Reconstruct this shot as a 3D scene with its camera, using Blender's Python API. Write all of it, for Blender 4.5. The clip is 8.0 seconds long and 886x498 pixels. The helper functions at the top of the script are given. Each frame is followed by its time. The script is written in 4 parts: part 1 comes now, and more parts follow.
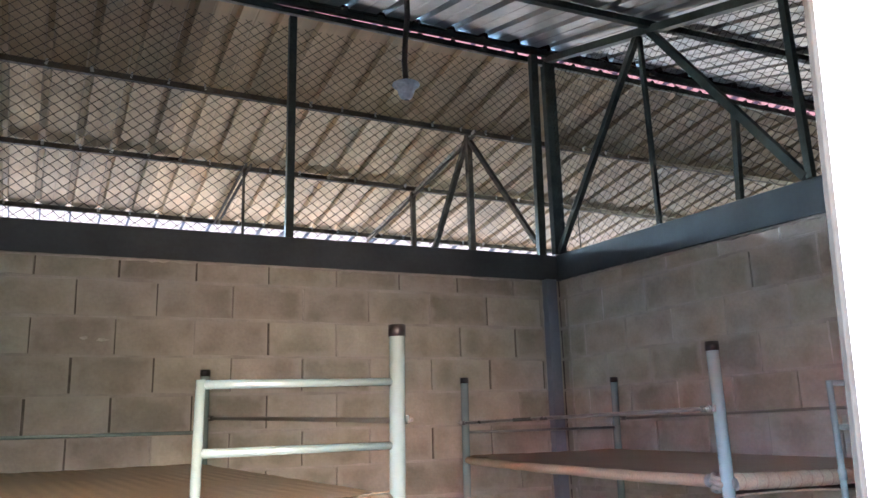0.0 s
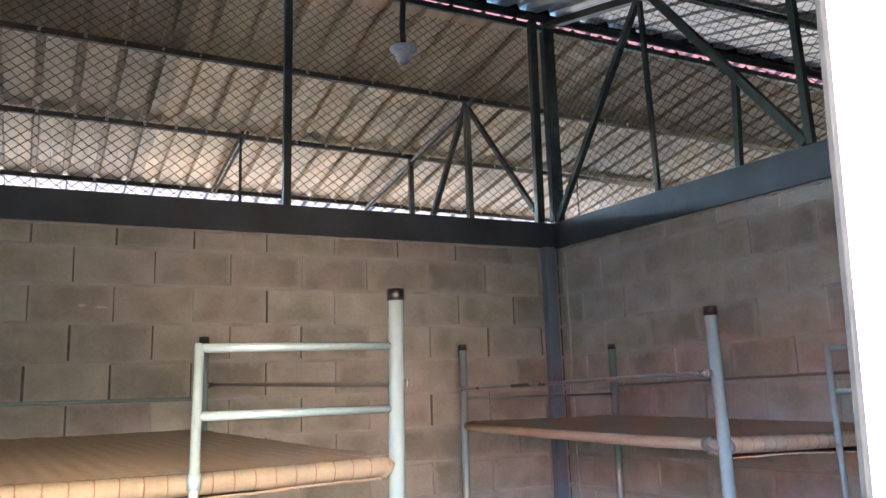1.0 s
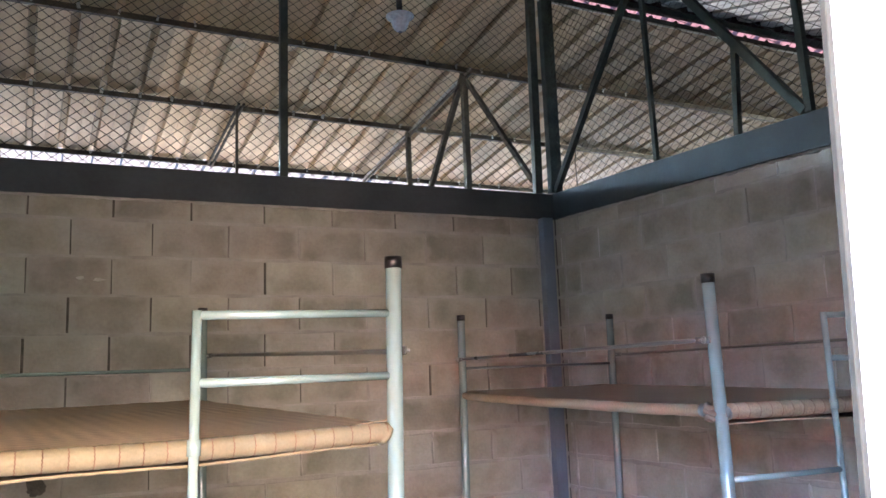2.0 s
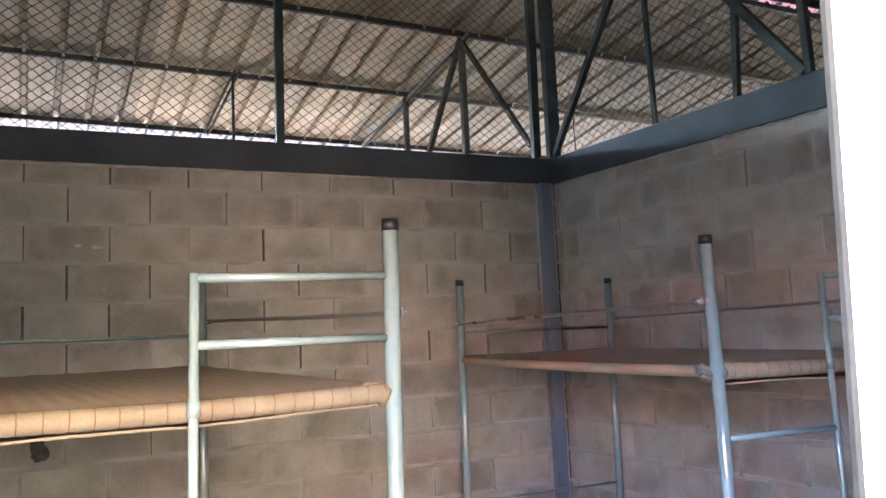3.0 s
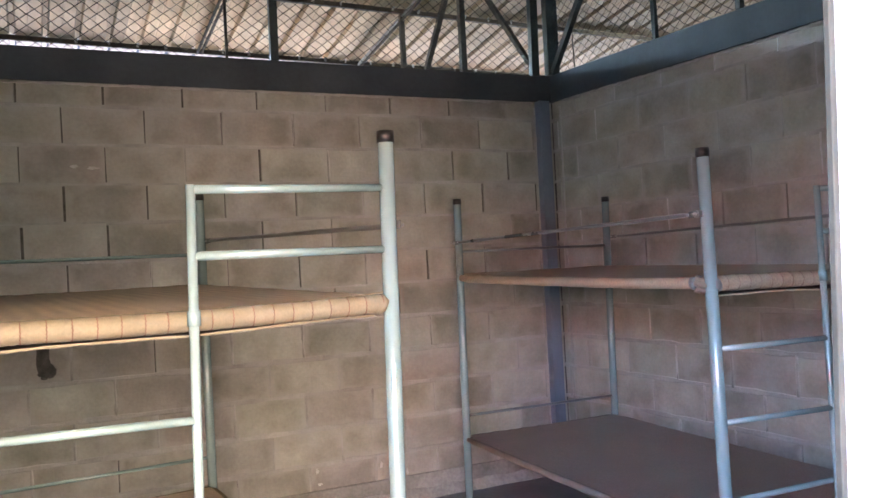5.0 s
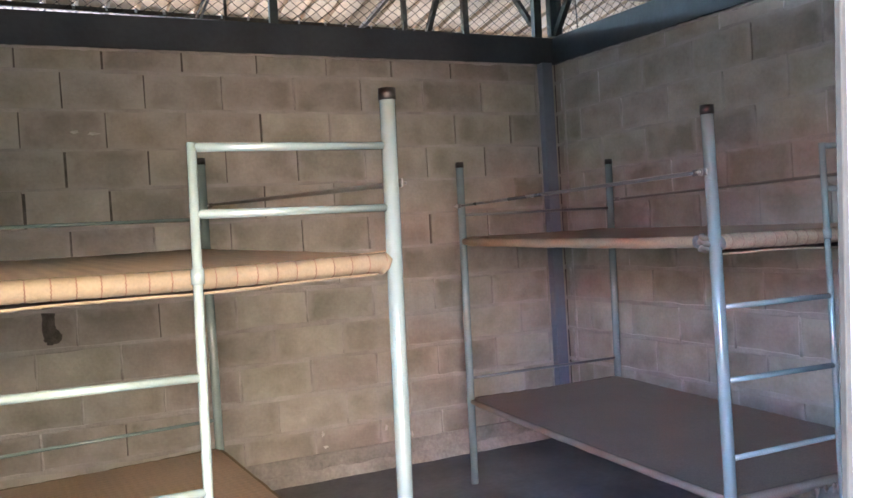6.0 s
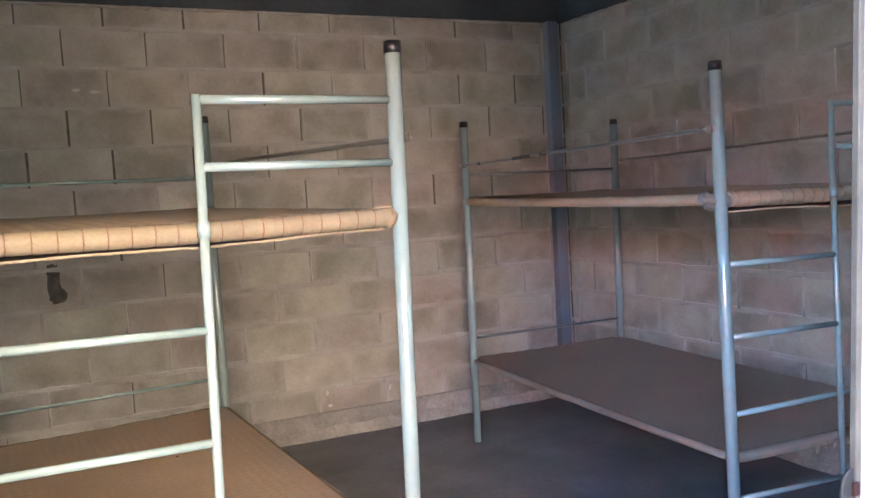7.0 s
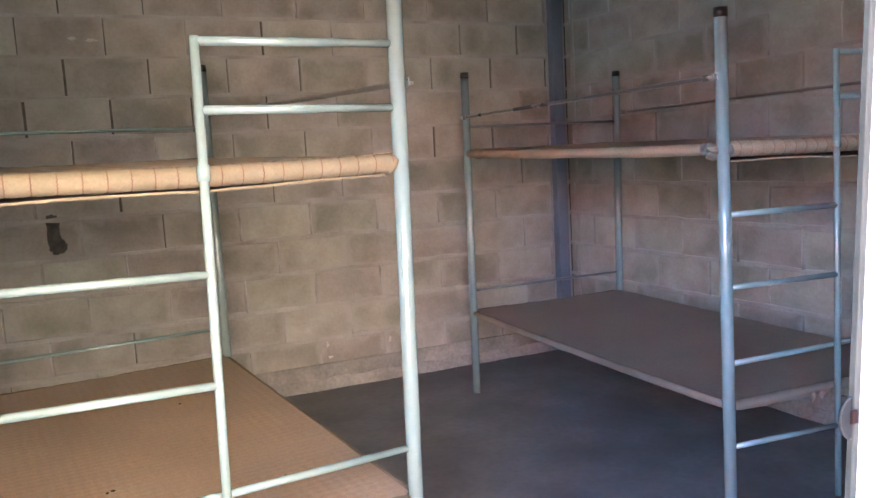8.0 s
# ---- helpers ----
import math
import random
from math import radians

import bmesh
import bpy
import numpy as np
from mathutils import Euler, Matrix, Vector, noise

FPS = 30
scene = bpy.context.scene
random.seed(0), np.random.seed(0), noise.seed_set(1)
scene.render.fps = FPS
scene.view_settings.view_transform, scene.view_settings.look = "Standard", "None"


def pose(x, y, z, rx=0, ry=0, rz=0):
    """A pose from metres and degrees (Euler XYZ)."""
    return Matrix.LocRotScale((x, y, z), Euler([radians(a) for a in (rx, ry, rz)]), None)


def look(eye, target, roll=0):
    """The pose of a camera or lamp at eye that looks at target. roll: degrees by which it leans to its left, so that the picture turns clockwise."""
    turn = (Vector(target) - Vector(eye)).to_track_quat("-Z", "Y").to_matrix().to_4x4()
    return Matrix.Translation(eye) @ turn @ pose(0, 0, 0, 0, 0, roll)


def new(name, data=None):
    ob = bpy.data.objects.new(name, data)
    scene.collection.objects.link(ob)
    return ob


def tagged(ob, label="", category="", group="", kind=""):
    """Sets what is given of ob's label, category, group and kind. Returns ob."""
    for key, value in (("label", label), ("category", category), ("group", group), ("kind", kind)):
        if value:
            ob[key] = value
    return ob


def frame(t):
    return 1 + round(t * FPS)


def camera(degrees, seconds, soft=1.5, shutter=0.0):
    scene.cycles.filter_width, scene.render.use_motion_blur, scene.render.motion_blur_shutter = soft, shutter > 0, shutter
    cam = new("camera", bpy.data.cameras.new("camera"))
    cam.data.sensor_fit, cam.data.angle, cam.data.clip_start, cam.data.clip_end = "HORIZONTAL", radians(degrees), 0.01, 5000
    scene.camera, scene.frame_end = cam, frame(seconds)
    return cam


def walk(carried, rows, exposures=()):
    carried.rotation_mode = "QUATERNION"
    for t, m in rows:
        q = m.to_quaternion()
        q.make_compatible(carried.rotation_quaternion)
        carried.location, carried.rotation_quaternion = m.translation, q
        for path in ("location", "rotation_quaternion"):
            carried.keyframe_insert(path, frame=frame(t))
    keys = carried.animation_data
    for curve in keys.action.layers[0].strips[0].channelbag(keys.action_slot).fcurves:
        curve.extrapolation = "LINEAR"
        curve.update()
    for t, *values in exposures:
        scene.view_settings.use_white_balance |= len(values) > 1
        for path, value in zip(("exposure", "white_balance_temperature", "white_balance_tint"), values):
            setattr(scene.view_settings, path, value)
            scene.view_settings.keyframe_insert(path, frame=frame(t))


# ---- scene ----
cam = camera(58.2, 8.0)
PATH = [
    (0, (-0.33, -0.192, 1.493), (0.486, 1.58, 1.932), -1.8),
    (0.5, (-0.331, -0.188, 1.486), (0.49, 1.59, 1.893), -1.8),
    (1, (-0.327, -0.18, 1.479), (0.498, 1.605, 1.845), -1.9),
    (1.5, (-0.326, -0.176, 1.471), (0.503, 1.614, 1.803), -2.0),
    (3, (-0.316, -0.174, 1.447), (0.518, 1.63, 1.669), -2.6),
    (3.5, (-0.317, -0.172, 1.438), (0.518, 1.638, 1.605), -2.7),
    (4, (-0.313, -0.171, 1.428), (0.521, 1.643, 1.545), -2.7),
    (5.5, (-0.313, -0.184, 1.401), (0.517, 1.636, 1.397), -3.2),
    (6, (-0.313, -0.175, 1.386), (0.51, 1.647, 1.342), -3.4),
    (6.5, (-0.316, -0.175, 1.375), (0.503, 1.647, 1.291), -3.4),
    (7, (-0.322, -0.17, 1.362), (0.49, 1.653, 1.23), -3.3),
    (7.5, (-0.322, -0.164, 1.347), (0.485, 1.656, 1.163), -3.2),
    (8, (-0.326, -0.167, 1.334), (0.478, 1.649, 1.096), -3.1),
]
walk(cam, [(t, look(eye, target, roll)) for t, eye, target, roll in PATH], [(0, 7.3, 6650, 13), (3.5, 7.22, 6650, 13), (8, 7.17, 6650, 13)])

# ---- world and sun ----
SUN_ELEVATION, SUN_AZIMUTH = radians(42), radians(-22)      # azimuth from +y towards +x
world = bpy.data.worlds.new("daylight")
scene.world = world
world.use_nodes = True
sky = world.node_tree.nodes.new("ShaderNodeTexSky")
sky.sky_type, sky.sun_disc = "NISHITA", False
sky.dust_density, sky.ozone_density = 0.0, 4.0
sky.sun_elevation, sky.sun_rotation = SUN_ELEVATION, SUN_AZIMUTH
world.node_tree.nodes["Background"].inputs[1].default_value = 0.15
world.node_tree.links.new(sky.outputs[0], world.node_tree.nodes["Background"].inputs[0])
lamp_data = bpy.data.lights.new("sun", "SUN")
lamp_data.energy, lamp_data.angle, lamp_data.color = 2.8, radians(0.6), (1.0, 0.95, 0.87)
sun = new("sun", lamp_data)
sun_way = Vector((math.sin(SUN_AZIMUTH) * math.cos(SUN_ELEVATION), math.cos(SUN_AZIMUTH) * math.cos(SUN_ELEVATION), math.sin(SUN_ELEVATION)))
sun.matrix_world = look(sun_way * 30, (0, 0, 0))


# ---- materials ----
def material(name, dark, light, rough=0.7, metal=0.0, scale=6.0, grain=80.0, bump=0.15, vary=0.0, stretch=(1, 1, 1), coords="Object", speck=0.35, hue=0.0):
    """Two tones mixed by a broad noise, fine grain on top, bump from the grain, and a shift from object to object."""
    mat = bpy.data.materials.new(name)
    mat.use_nodes = True
    nodes, links = mat.node_tree.nodes, mat.node_tree.links
    shader = nodes["Principled BSDF"]
    place = nodes.new("ShaderNodeTexCoord")
    mapping = nodes.new("ShaderNodeMapping")
    mapping.inputs["Scale"].default_value = stretch
    links.new(place.outputs[coords], mapping.inputs[0])
    info = nodes.new("ShaderNodeObjectInfo")
    shift = nodes.new("ShaderNodeVectorMath")
    shift.operation = "MULTIPLY_ADD"
    links.new(info.outputs["Random"], shift.inputs[0])
    shift.inputs[1].default_value = (37, 53, 71)
    links.new(mapping.outputs[0], shift.inputs[2])
    broad, fine = nodes.new("ShaderNodeTexNoise"), nodes.new("ShaderNodeTexNoise")
    for tex, size, detail in ((broad, scale, 5), (fine, grain, 3)):
        tex.inputs["Scale"].default_value, tex.inputs["Detail"].default_value = size, detail
        links.new(shift.outputs[0], tex.inputs["Vector"])
    ramp = nodes.new("ShaderNodeValToRGB")
    ramp.color_ramp.elements[0].position, ramp.color_ramp.elements[1].position = 0.3, 0.7
    ramp.color_ramp.elements[0].color, ramp.color_ramp.elements[1].color = (*dark, 1), (*light, 1)
    links.new(broad.outputs[0], ramp.inputs[0])
    mix = nodes.new("ShaderNodeMix")
    mix.data_type, mix.blend_type = "RGBA", "OVERLAY"
    mix.inputs["Factor"].default_value = speck
    links.new(ramp.outputs[0], mix.inputs["A"])
    links.new(fine.outputs[0], mix.inputs["B"])
    tone = nodes.new("ShaderNodeHueSaturation")
    value = nodes.new("ShaderNodeMapRange")
    value.inputs["To Min"].default_value, value.inputs["To Max"].default_value = 1 - vary, 1 + vary
    links.new(info.outputs["Random"], value.inputs["Value"])
    links.new(value.outputs[0], tone.inputs["Value"])
    links.new(mix.outputs["Result"], tone.inputs["Color"])
    if hue:
        turn = nodes.new("ShaderNodeMath")
        turn.operation = "MULTIPLY"
        turn.inputs[1].default_value = 7.0
        links.new(info.outputs["Random"], turn.inputs[0])
        fract = nodes.new("ShaderNodeMath")
        fract.operation = "FRACT"
        links.new(turn.outputs[0], fract.inputs[0])
        spread = nodes.new("ShaderNodeMapRange")
        spread.inputs["To Min"].default_value, spread.inputs["To Max"].default_value = 0.5 - hue, 0.5 + 1.6 * hue
        links.new(fract.outputs[0], spread.inputs["Value"])
        links.new(spread.outputs[0], tone.inputs["Hue"])
        tone.inputs["Saturation"].default_value = 1.25
    links.new(tone.outputs[0], shader.inputs["Base Color"])
    gloss = nodes.new("ShaderNodeMapRange")
    gloss.inputs["To Min"].default_value, gloss.inputs["To Max"].default_value = max(rough - 0.12, 0.02), min(rough + 0.12, 1)
    links.new(broad.outputs[0], gloss.inputs["Value"])
    links.new(gloss.outputs[0], shader.inputs["Roughness"])
    shader.inputs["Metallic"].default_value = metal
    if bump:
        relief = nodes.new("ShaderNodeBump")
        relief.inputs["Strength"].default_value, relief.inputs["Distance"].default_value = bump, 0.01
        links.new(fine.outputs[0], relief.inputs["Height"])
        links.new(relief.outputs[0], shader.inputs["Normal"])
    return mat


def sheet_and_light_tones(mat):
    """Each roofing sheet, about a metre wide, in its own tone, with lit and dim stretches of the roof painted in, and
    streaks running down the slope.
    """
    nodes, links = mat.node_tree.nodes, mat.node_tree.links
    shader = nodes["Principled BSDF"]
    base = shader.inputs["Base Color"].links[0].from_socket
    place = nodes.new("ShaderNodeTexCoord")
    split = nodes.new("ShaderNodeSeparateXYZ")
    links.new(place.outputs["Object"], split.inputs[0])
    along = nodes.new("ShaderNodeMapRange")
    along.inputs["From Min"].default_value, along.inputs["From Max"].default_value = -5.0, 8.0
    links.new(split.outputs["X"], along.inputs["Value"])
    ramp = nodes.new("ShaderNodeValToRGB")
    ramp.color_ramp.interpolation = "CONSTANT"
    # tones also hold painted light: the step at 0.405 is a lit lap edge
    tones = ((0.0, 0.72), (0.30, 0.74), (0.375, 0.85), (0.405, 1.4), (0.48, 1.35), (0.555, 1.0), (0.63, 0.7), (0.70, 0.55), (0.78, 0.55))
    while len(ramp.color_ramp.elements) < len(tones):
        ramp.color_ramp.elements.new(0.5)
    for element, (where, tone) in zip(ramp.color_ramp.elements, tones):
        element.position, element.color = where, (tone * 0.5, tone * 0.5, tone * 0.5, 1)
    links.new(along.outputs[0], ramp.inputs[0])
    mapping = nodes.new("ShaderNodeMapping")
    mapping.inputs["Scale"].default_value = (9.0, 0.5, 1.0)
    links.new(place.outputs["Object"], mapping.inputs[0])
    streak = nodes.new("ShaderNodeTexNoise")
    streak.inputs["Scale"].default_value, streak.inputs["Detail"].default_value = 1.0, 5.0
    links.new(mapping.outputs[0], streak.inputs["Vector"])
    fade = nodes.new("ShaderNodeMapRange")
    fade.inputs["From Min"].default_value, fade.inputs["From Max"].default_value = 0.35, 0.7
    fade.inputs["To Min"].default_value, fade.inputs["To Max"].default_value = 1.65, 2.15
    links.new(streak.outputs[0], fade.inputs["Value"])
    scaled = nodes.new("ShaderNodeVectorMath")
    scaled.operation = "SCALE"
    links.new(ramp.outputs[0], scaled.inputs[0])
    links.new(fade.outputs[0], scaled.inputs["Scale"])
    mix = nodes.new("ShaderNodeMix")
    mix.data_type, mix.blend_type = "RGBA", "MULTIPLY"
    mix.inputs["Factor"].default_value = 1.0
    links.new(base, mix.inputs["A"])
    links.new(scaled.outputs[0], mix.inputs["B"])
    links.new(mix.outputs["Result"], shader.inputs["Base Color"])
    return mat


BLOCK = material("concrete_block", (0.192, 0.181, 0.160), (0.330, 0.313, 0.286), 0.9, 0, 4.2, 60, 0.12, 0.16, speck=0.16, hue=0.024)


def smeared(mat):
    """Mortar smeared thinly over the edges of a block, with an uneven border."""
    nodes, links = mat.node_tree.nodes, mat.node_tree.links
    shader = nodes["Principled BSDF"]
    base = shader.inputs["Base Color"].links[0].from_socket
    place = nodes.new("ShaderNodeTexCoord")
    split = nodes.new("ShaderNodeSeparateXYZ")
    links.new(place.outputs["Generated"], split.inputs[0])
    far = []
    for axis in ("X", "Z"):
        off = nodes.new("ShaderNodeMath")
        off.operation = "SUBTRACT"
        off.inputs[1].default_value = 0.5
        links.new(split.outputs[axis], off.inputs[0])
        size = nodes.new("ShaderNodeMath")
        size.operation = "ABSOLUTE"
        links.new(off.outputs[0], size.inputs[0])
        far.append(size)
    grow = nodes.new("ShaderNodeMath")      # the short side's border is as wide in metres as the long side's
    grow.operation = "MULTIPLY_ADD"
    grow.inputs[1].default_value, grow.inputs[2].default_value = 2.0, -0.5
    links.new(far[0].outputs[0], grow.inputs[0])
    edge = nodes.new("ShaderNodeMath")
    edge.operation = "MAXIMUM"
    links.new(grow.outputs[0], edge.inputs[0])
    links.new(far[1].outputs[0], edge.inputs[1])
    info = nodes.new("ShaderNodeObjectInfo")
    shift = nodes.new("ShaderNodeVectorMath")
    shift.operation = "MULTIPLY_ADD"
    shift.inputs[1].default_value = (19, 31, 47)
    links.new(info.outputs["Random"], shift.inputs[0])
    links.new(place.outputs["Object"], shift.inputs[2])
    rough = nodes.new("ShaderNodeTexNoise")
    rough.inputs["Scale"].default_value, rough.inputs["Detail"].default_value = 12.0, 8.0
    links.new(shift.outputs[0], rough.inputs["Vector"])
    total = nodes.new("ShaderNodeMath")
    total.operation = "MULTIPLY_ADD"
    total.inputs[1].default_value = 0.55
    links.new(rough.outputs[0], total.inputs[0])
    links.new(edge.outputs[0], total.inputs[2])
    reach = nodes.new("ShaderNodeMapRange")
    reach.inputs["From Min"].default_value, reach.inputs["From Max"].default_value = 0.58, 0.74
    reach.inputs["To Max"].default_value = 0.5
    links.new(total.outputs[0], reach.inputs["Value"])
    mix = nodes.new("ShaderNodeMix")
    mix.data_type = "RGBA"
    mix.inputs["B"].default_value = (0.325, 0.308, 0.281, 1)
    links.new(reach.outputs[0], mix.inputs["Factor"])
    links.new(base, mix.inputs["A"])
    links.new(mix.outputs["Result"], shader.inputs["Base Color"])
    return mat


smeared(BLOCK)
MORTAR = material("mortar", (0.235, 0.222, 0.203), (0.355, 0.336, 0.310), 0.95, 0, 5, 60, 0.3, speck=0.15)
MORTAR_SPLASH = material("pale_mortar", (0.33, 0.32, 0.29), (0.46, 0.44, 0.41), 0.95, 0, 12, 60, 0.3, speck=0.2)
GAP = material("open_joint", (0.04, 0.035, 0.03), (0.10, 0.09, 0.08), 0.95, 0, 20, 90, 0.4)
PLINTH = material("plinth_render", (0.145, 0.138, 0.128), (0.285, 0.268, 0.248), 0.85, 0, 5, 50, 0.4)
FILLET = material("fillet_cement", (0.17, 0.162, 0.152), (0.28, 0.265, 0.247), 0.85, 0, 6, 50, 0.4)
CONCRETE = material("floor_concrete", (0.062, 0.064, 0.068), (0.168, 0.168, 0.170), 0.55, 0, 2.6, 30, 0.05, speck=0.25)
EARTH = material("red_earth", (0.160, 0.097, 0.064), (0.225, 0.138, 0.092), 0.95, 0, 0.6, 12, 0.6)
# colours of the unseen walls added to shape the light
HELPER_TAN = material("helper_tan", (0.36, 0.265, 0.185), (0.46, 0.345, 0.25), 0.9, 0, 1.5, 30, 0.2)
HELPER_GREY = material("helper_grey", (0.25, 0.215, 0.19), (0.33, 0.285, 0.255), 0.9, 0, 1.5, 30, 0.2)
HELPER_RED = material("helper_red", (0.58, 0.10, 0.06), (0.68, 0.14, 0.09), 0.9, 0, 1.5, 30, 0.2)
HELPER_GREEN = material("helper_green", (0.03, 0.036, 0.024), (0.05, 0.058, 0.04), 0.9, 0, 1.5, 30, 0.2)
COLUMN_PAINT = material("grey_blue_paint", (0.105, 0.132, 0.172), (0.150, 0.182, 0.228), 0.5, 0, 3, 50, 0.02, speck=0.1)
SLATE = material("slate_paint", (0.035, 0.042, 0.048), (0.056, 0.066, 0.074), 0.6, 0, 3, 50, 0.03, speck=0.15)
GREEN_STEEL = material("dark_green_steel", (0.025, 0.034, 0.032), (0.05, 0.06, 0.056), 0.5, 0, 8, 60, 0.1)
BROWN_STEEL = material("brown_primer_steel", (0.035, 0.029, 0.023), (0.07, 0.06, 0.047), 0.6, 0, 8, 60, 0.15)
GREY_STEEL = material("grey_primer_steel", (0.16, 0.15, 0.14), (0.27, 0.25, 0.23), 0.55, 0, 8, 60, 0.1)
WIRE = material("mesh_wire", (0.018, 0.017, 0.015), (0.04, 0.038, 0.034), 0.7, 0.0, 8, 60, 0)
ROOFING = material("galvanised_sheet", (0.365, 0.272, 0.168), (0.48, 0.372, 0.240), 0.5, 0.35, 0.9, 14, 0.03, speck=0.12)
sheet_and_light_tones(ROOFING)
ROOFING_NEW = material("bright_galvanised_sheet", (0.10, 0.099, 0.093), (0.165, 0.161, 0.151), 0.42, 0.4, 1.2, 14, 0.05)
PALE_EDGE = material("pale_edge_cement", (0.30, 0.30, 0.27), (0.52, 0.51, 0.47), 0.9, 0, 14, 60, 0.3)
RAIL_PAINT = material("grey_rail_paint", (0.088, 0.100, 0.108), (0.130, 0.145, 0.153), 0.3, 0, 3, 60, 0, speck=0.08)
DARK_RAIL = material("dull_rail_paint", (0.10, 0.10, 0.09), (0.16, 0.155, 0.14), 0.45, 0, 3, 60, 0, speck=0.12)
BED_PAINT = material("pale_green_enamel", (0.152, 0.208, 0.200), (0.190, 0.248, 0.240), 0.17, 0, 2.5, 30, 0, speck=0.05)
# the same enamel, with the blue daylight on this bed put into its colour
BED_BLUE_LIT = material("blue_lit_enamel", (0.170, 0.235, 0.245), (0.212, 0.28, 0.29), 0.17, 0, 2.5, 30, 0, speck=0.05)
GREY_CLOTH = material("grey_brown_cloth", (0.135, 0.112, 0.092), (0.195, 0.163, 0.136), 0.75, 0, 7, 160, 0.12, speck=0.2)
CAP = material("black_plastic", (0.005, 0.005, 0.005), (0.011, 0.010, 0.010), 0.4, 0, 30, 90, 0.05)
ZINC = material("zinc_bolt", (0.28, 0.28, 0.275), (0.42, 0.42, 0.41), 0.35, 0.8, 40, 100, 0.05)
DULL_CANVAS = material("dull_brown_canvas", (0.25, 0.19, 0.135), (0.335, 0.258, 0.187), 0.75, 0, 7, 160, 0.2)
CANVAS = material("tan_canvas", (0.128, 0.101, 0.063), (0.172, 0.137, 0.089), 0.75, 0, 7, 160, 0.12, speck=0.2)
# the shade in the gap under the roll is put into this dark brown
SHADE_BOARD = material("shade_dark_board", (0.045, 0.03, 0.022), (0.085, 0.058, 0.042), 0.8, 0, 6, 90, 0.15)
STITCH = material("red_thread", (0.085, 0.030, 0.017), (0.13, 0.047, 0.026), 0.8, 0, 40, 90, 0)
FAINT_STITCH = material("brown_thread", (0.17, 0.10, 0.075), (0.26, 0.16, 0.12), 0.8, 0, 40, 90, 0)
WHITE_PAINT = material("white_gloss_paint", (0.62, 0.64, 0.67), (0.70, 0.72, 0.74), 0.4, 0, 5, 60, 0.04)
# the lip gets less light than the white frame; that is painted as grey
LIP_SHADE_PAINT = material("shaded_frame_paint", (0.026, 0.026, 0.023), (0.042, 0.042, 0.037), 0.6, 0, 6, 60, 0.05)
LATCH = material("dull_steel_plate", (0.006, 0.0065, 0.007), (0.010, 0.0105, 0.0115), 0.6, 0, 20, 60, 0.05)
LATCH_RIM = material("worn_steel_rim", (0.013, 0.014, 0.015), (0.02, 0.021, 0.022), 0.6, 0, 20, 60, 0.05)
RUST_SEAM = material("pale_rust", (0.42, 0.27, 0.14), (0.62, 0.46, 0.30), 0.9, 0, 30, 90, 0.1)
RUST = material("rust", (0.008, 0.0026, 0.002), (0.014, 0.005, 0.004), 0.9, 0, 30, 90, 0.2)
RUBBER = material("black_cord", (0.02, 0.018, 0.016), (0.035, 0.03, 0.026), 0.6, 0, 20, 80, 0)
FROSTED = material("frosted_plastic", (0.15, 0.19, 0.23), (0.23, 0.27, 0.315), 0.75, 0, 20, 80, 0)


for mat in (LATCH, LATCH_RIM, LIP_SHADE_PAINT, RUST, FROSTED, WIRE, SLATE, BROWN_STEEL, GREEN_STEEL, RUBBER):                   # dull, unpolished surfaces
    mat.node_tree.nodes["Principled BSDF"].inputs["Specular IOR Level"].default_value = 0.1


for mat in (BED_PAINT, BED_BLUE_LIT):         # glossy enamel
    mat.node_tree.nodes["Principled BSDF"].inputs["Specular IOR Level"].default_value = 0.85


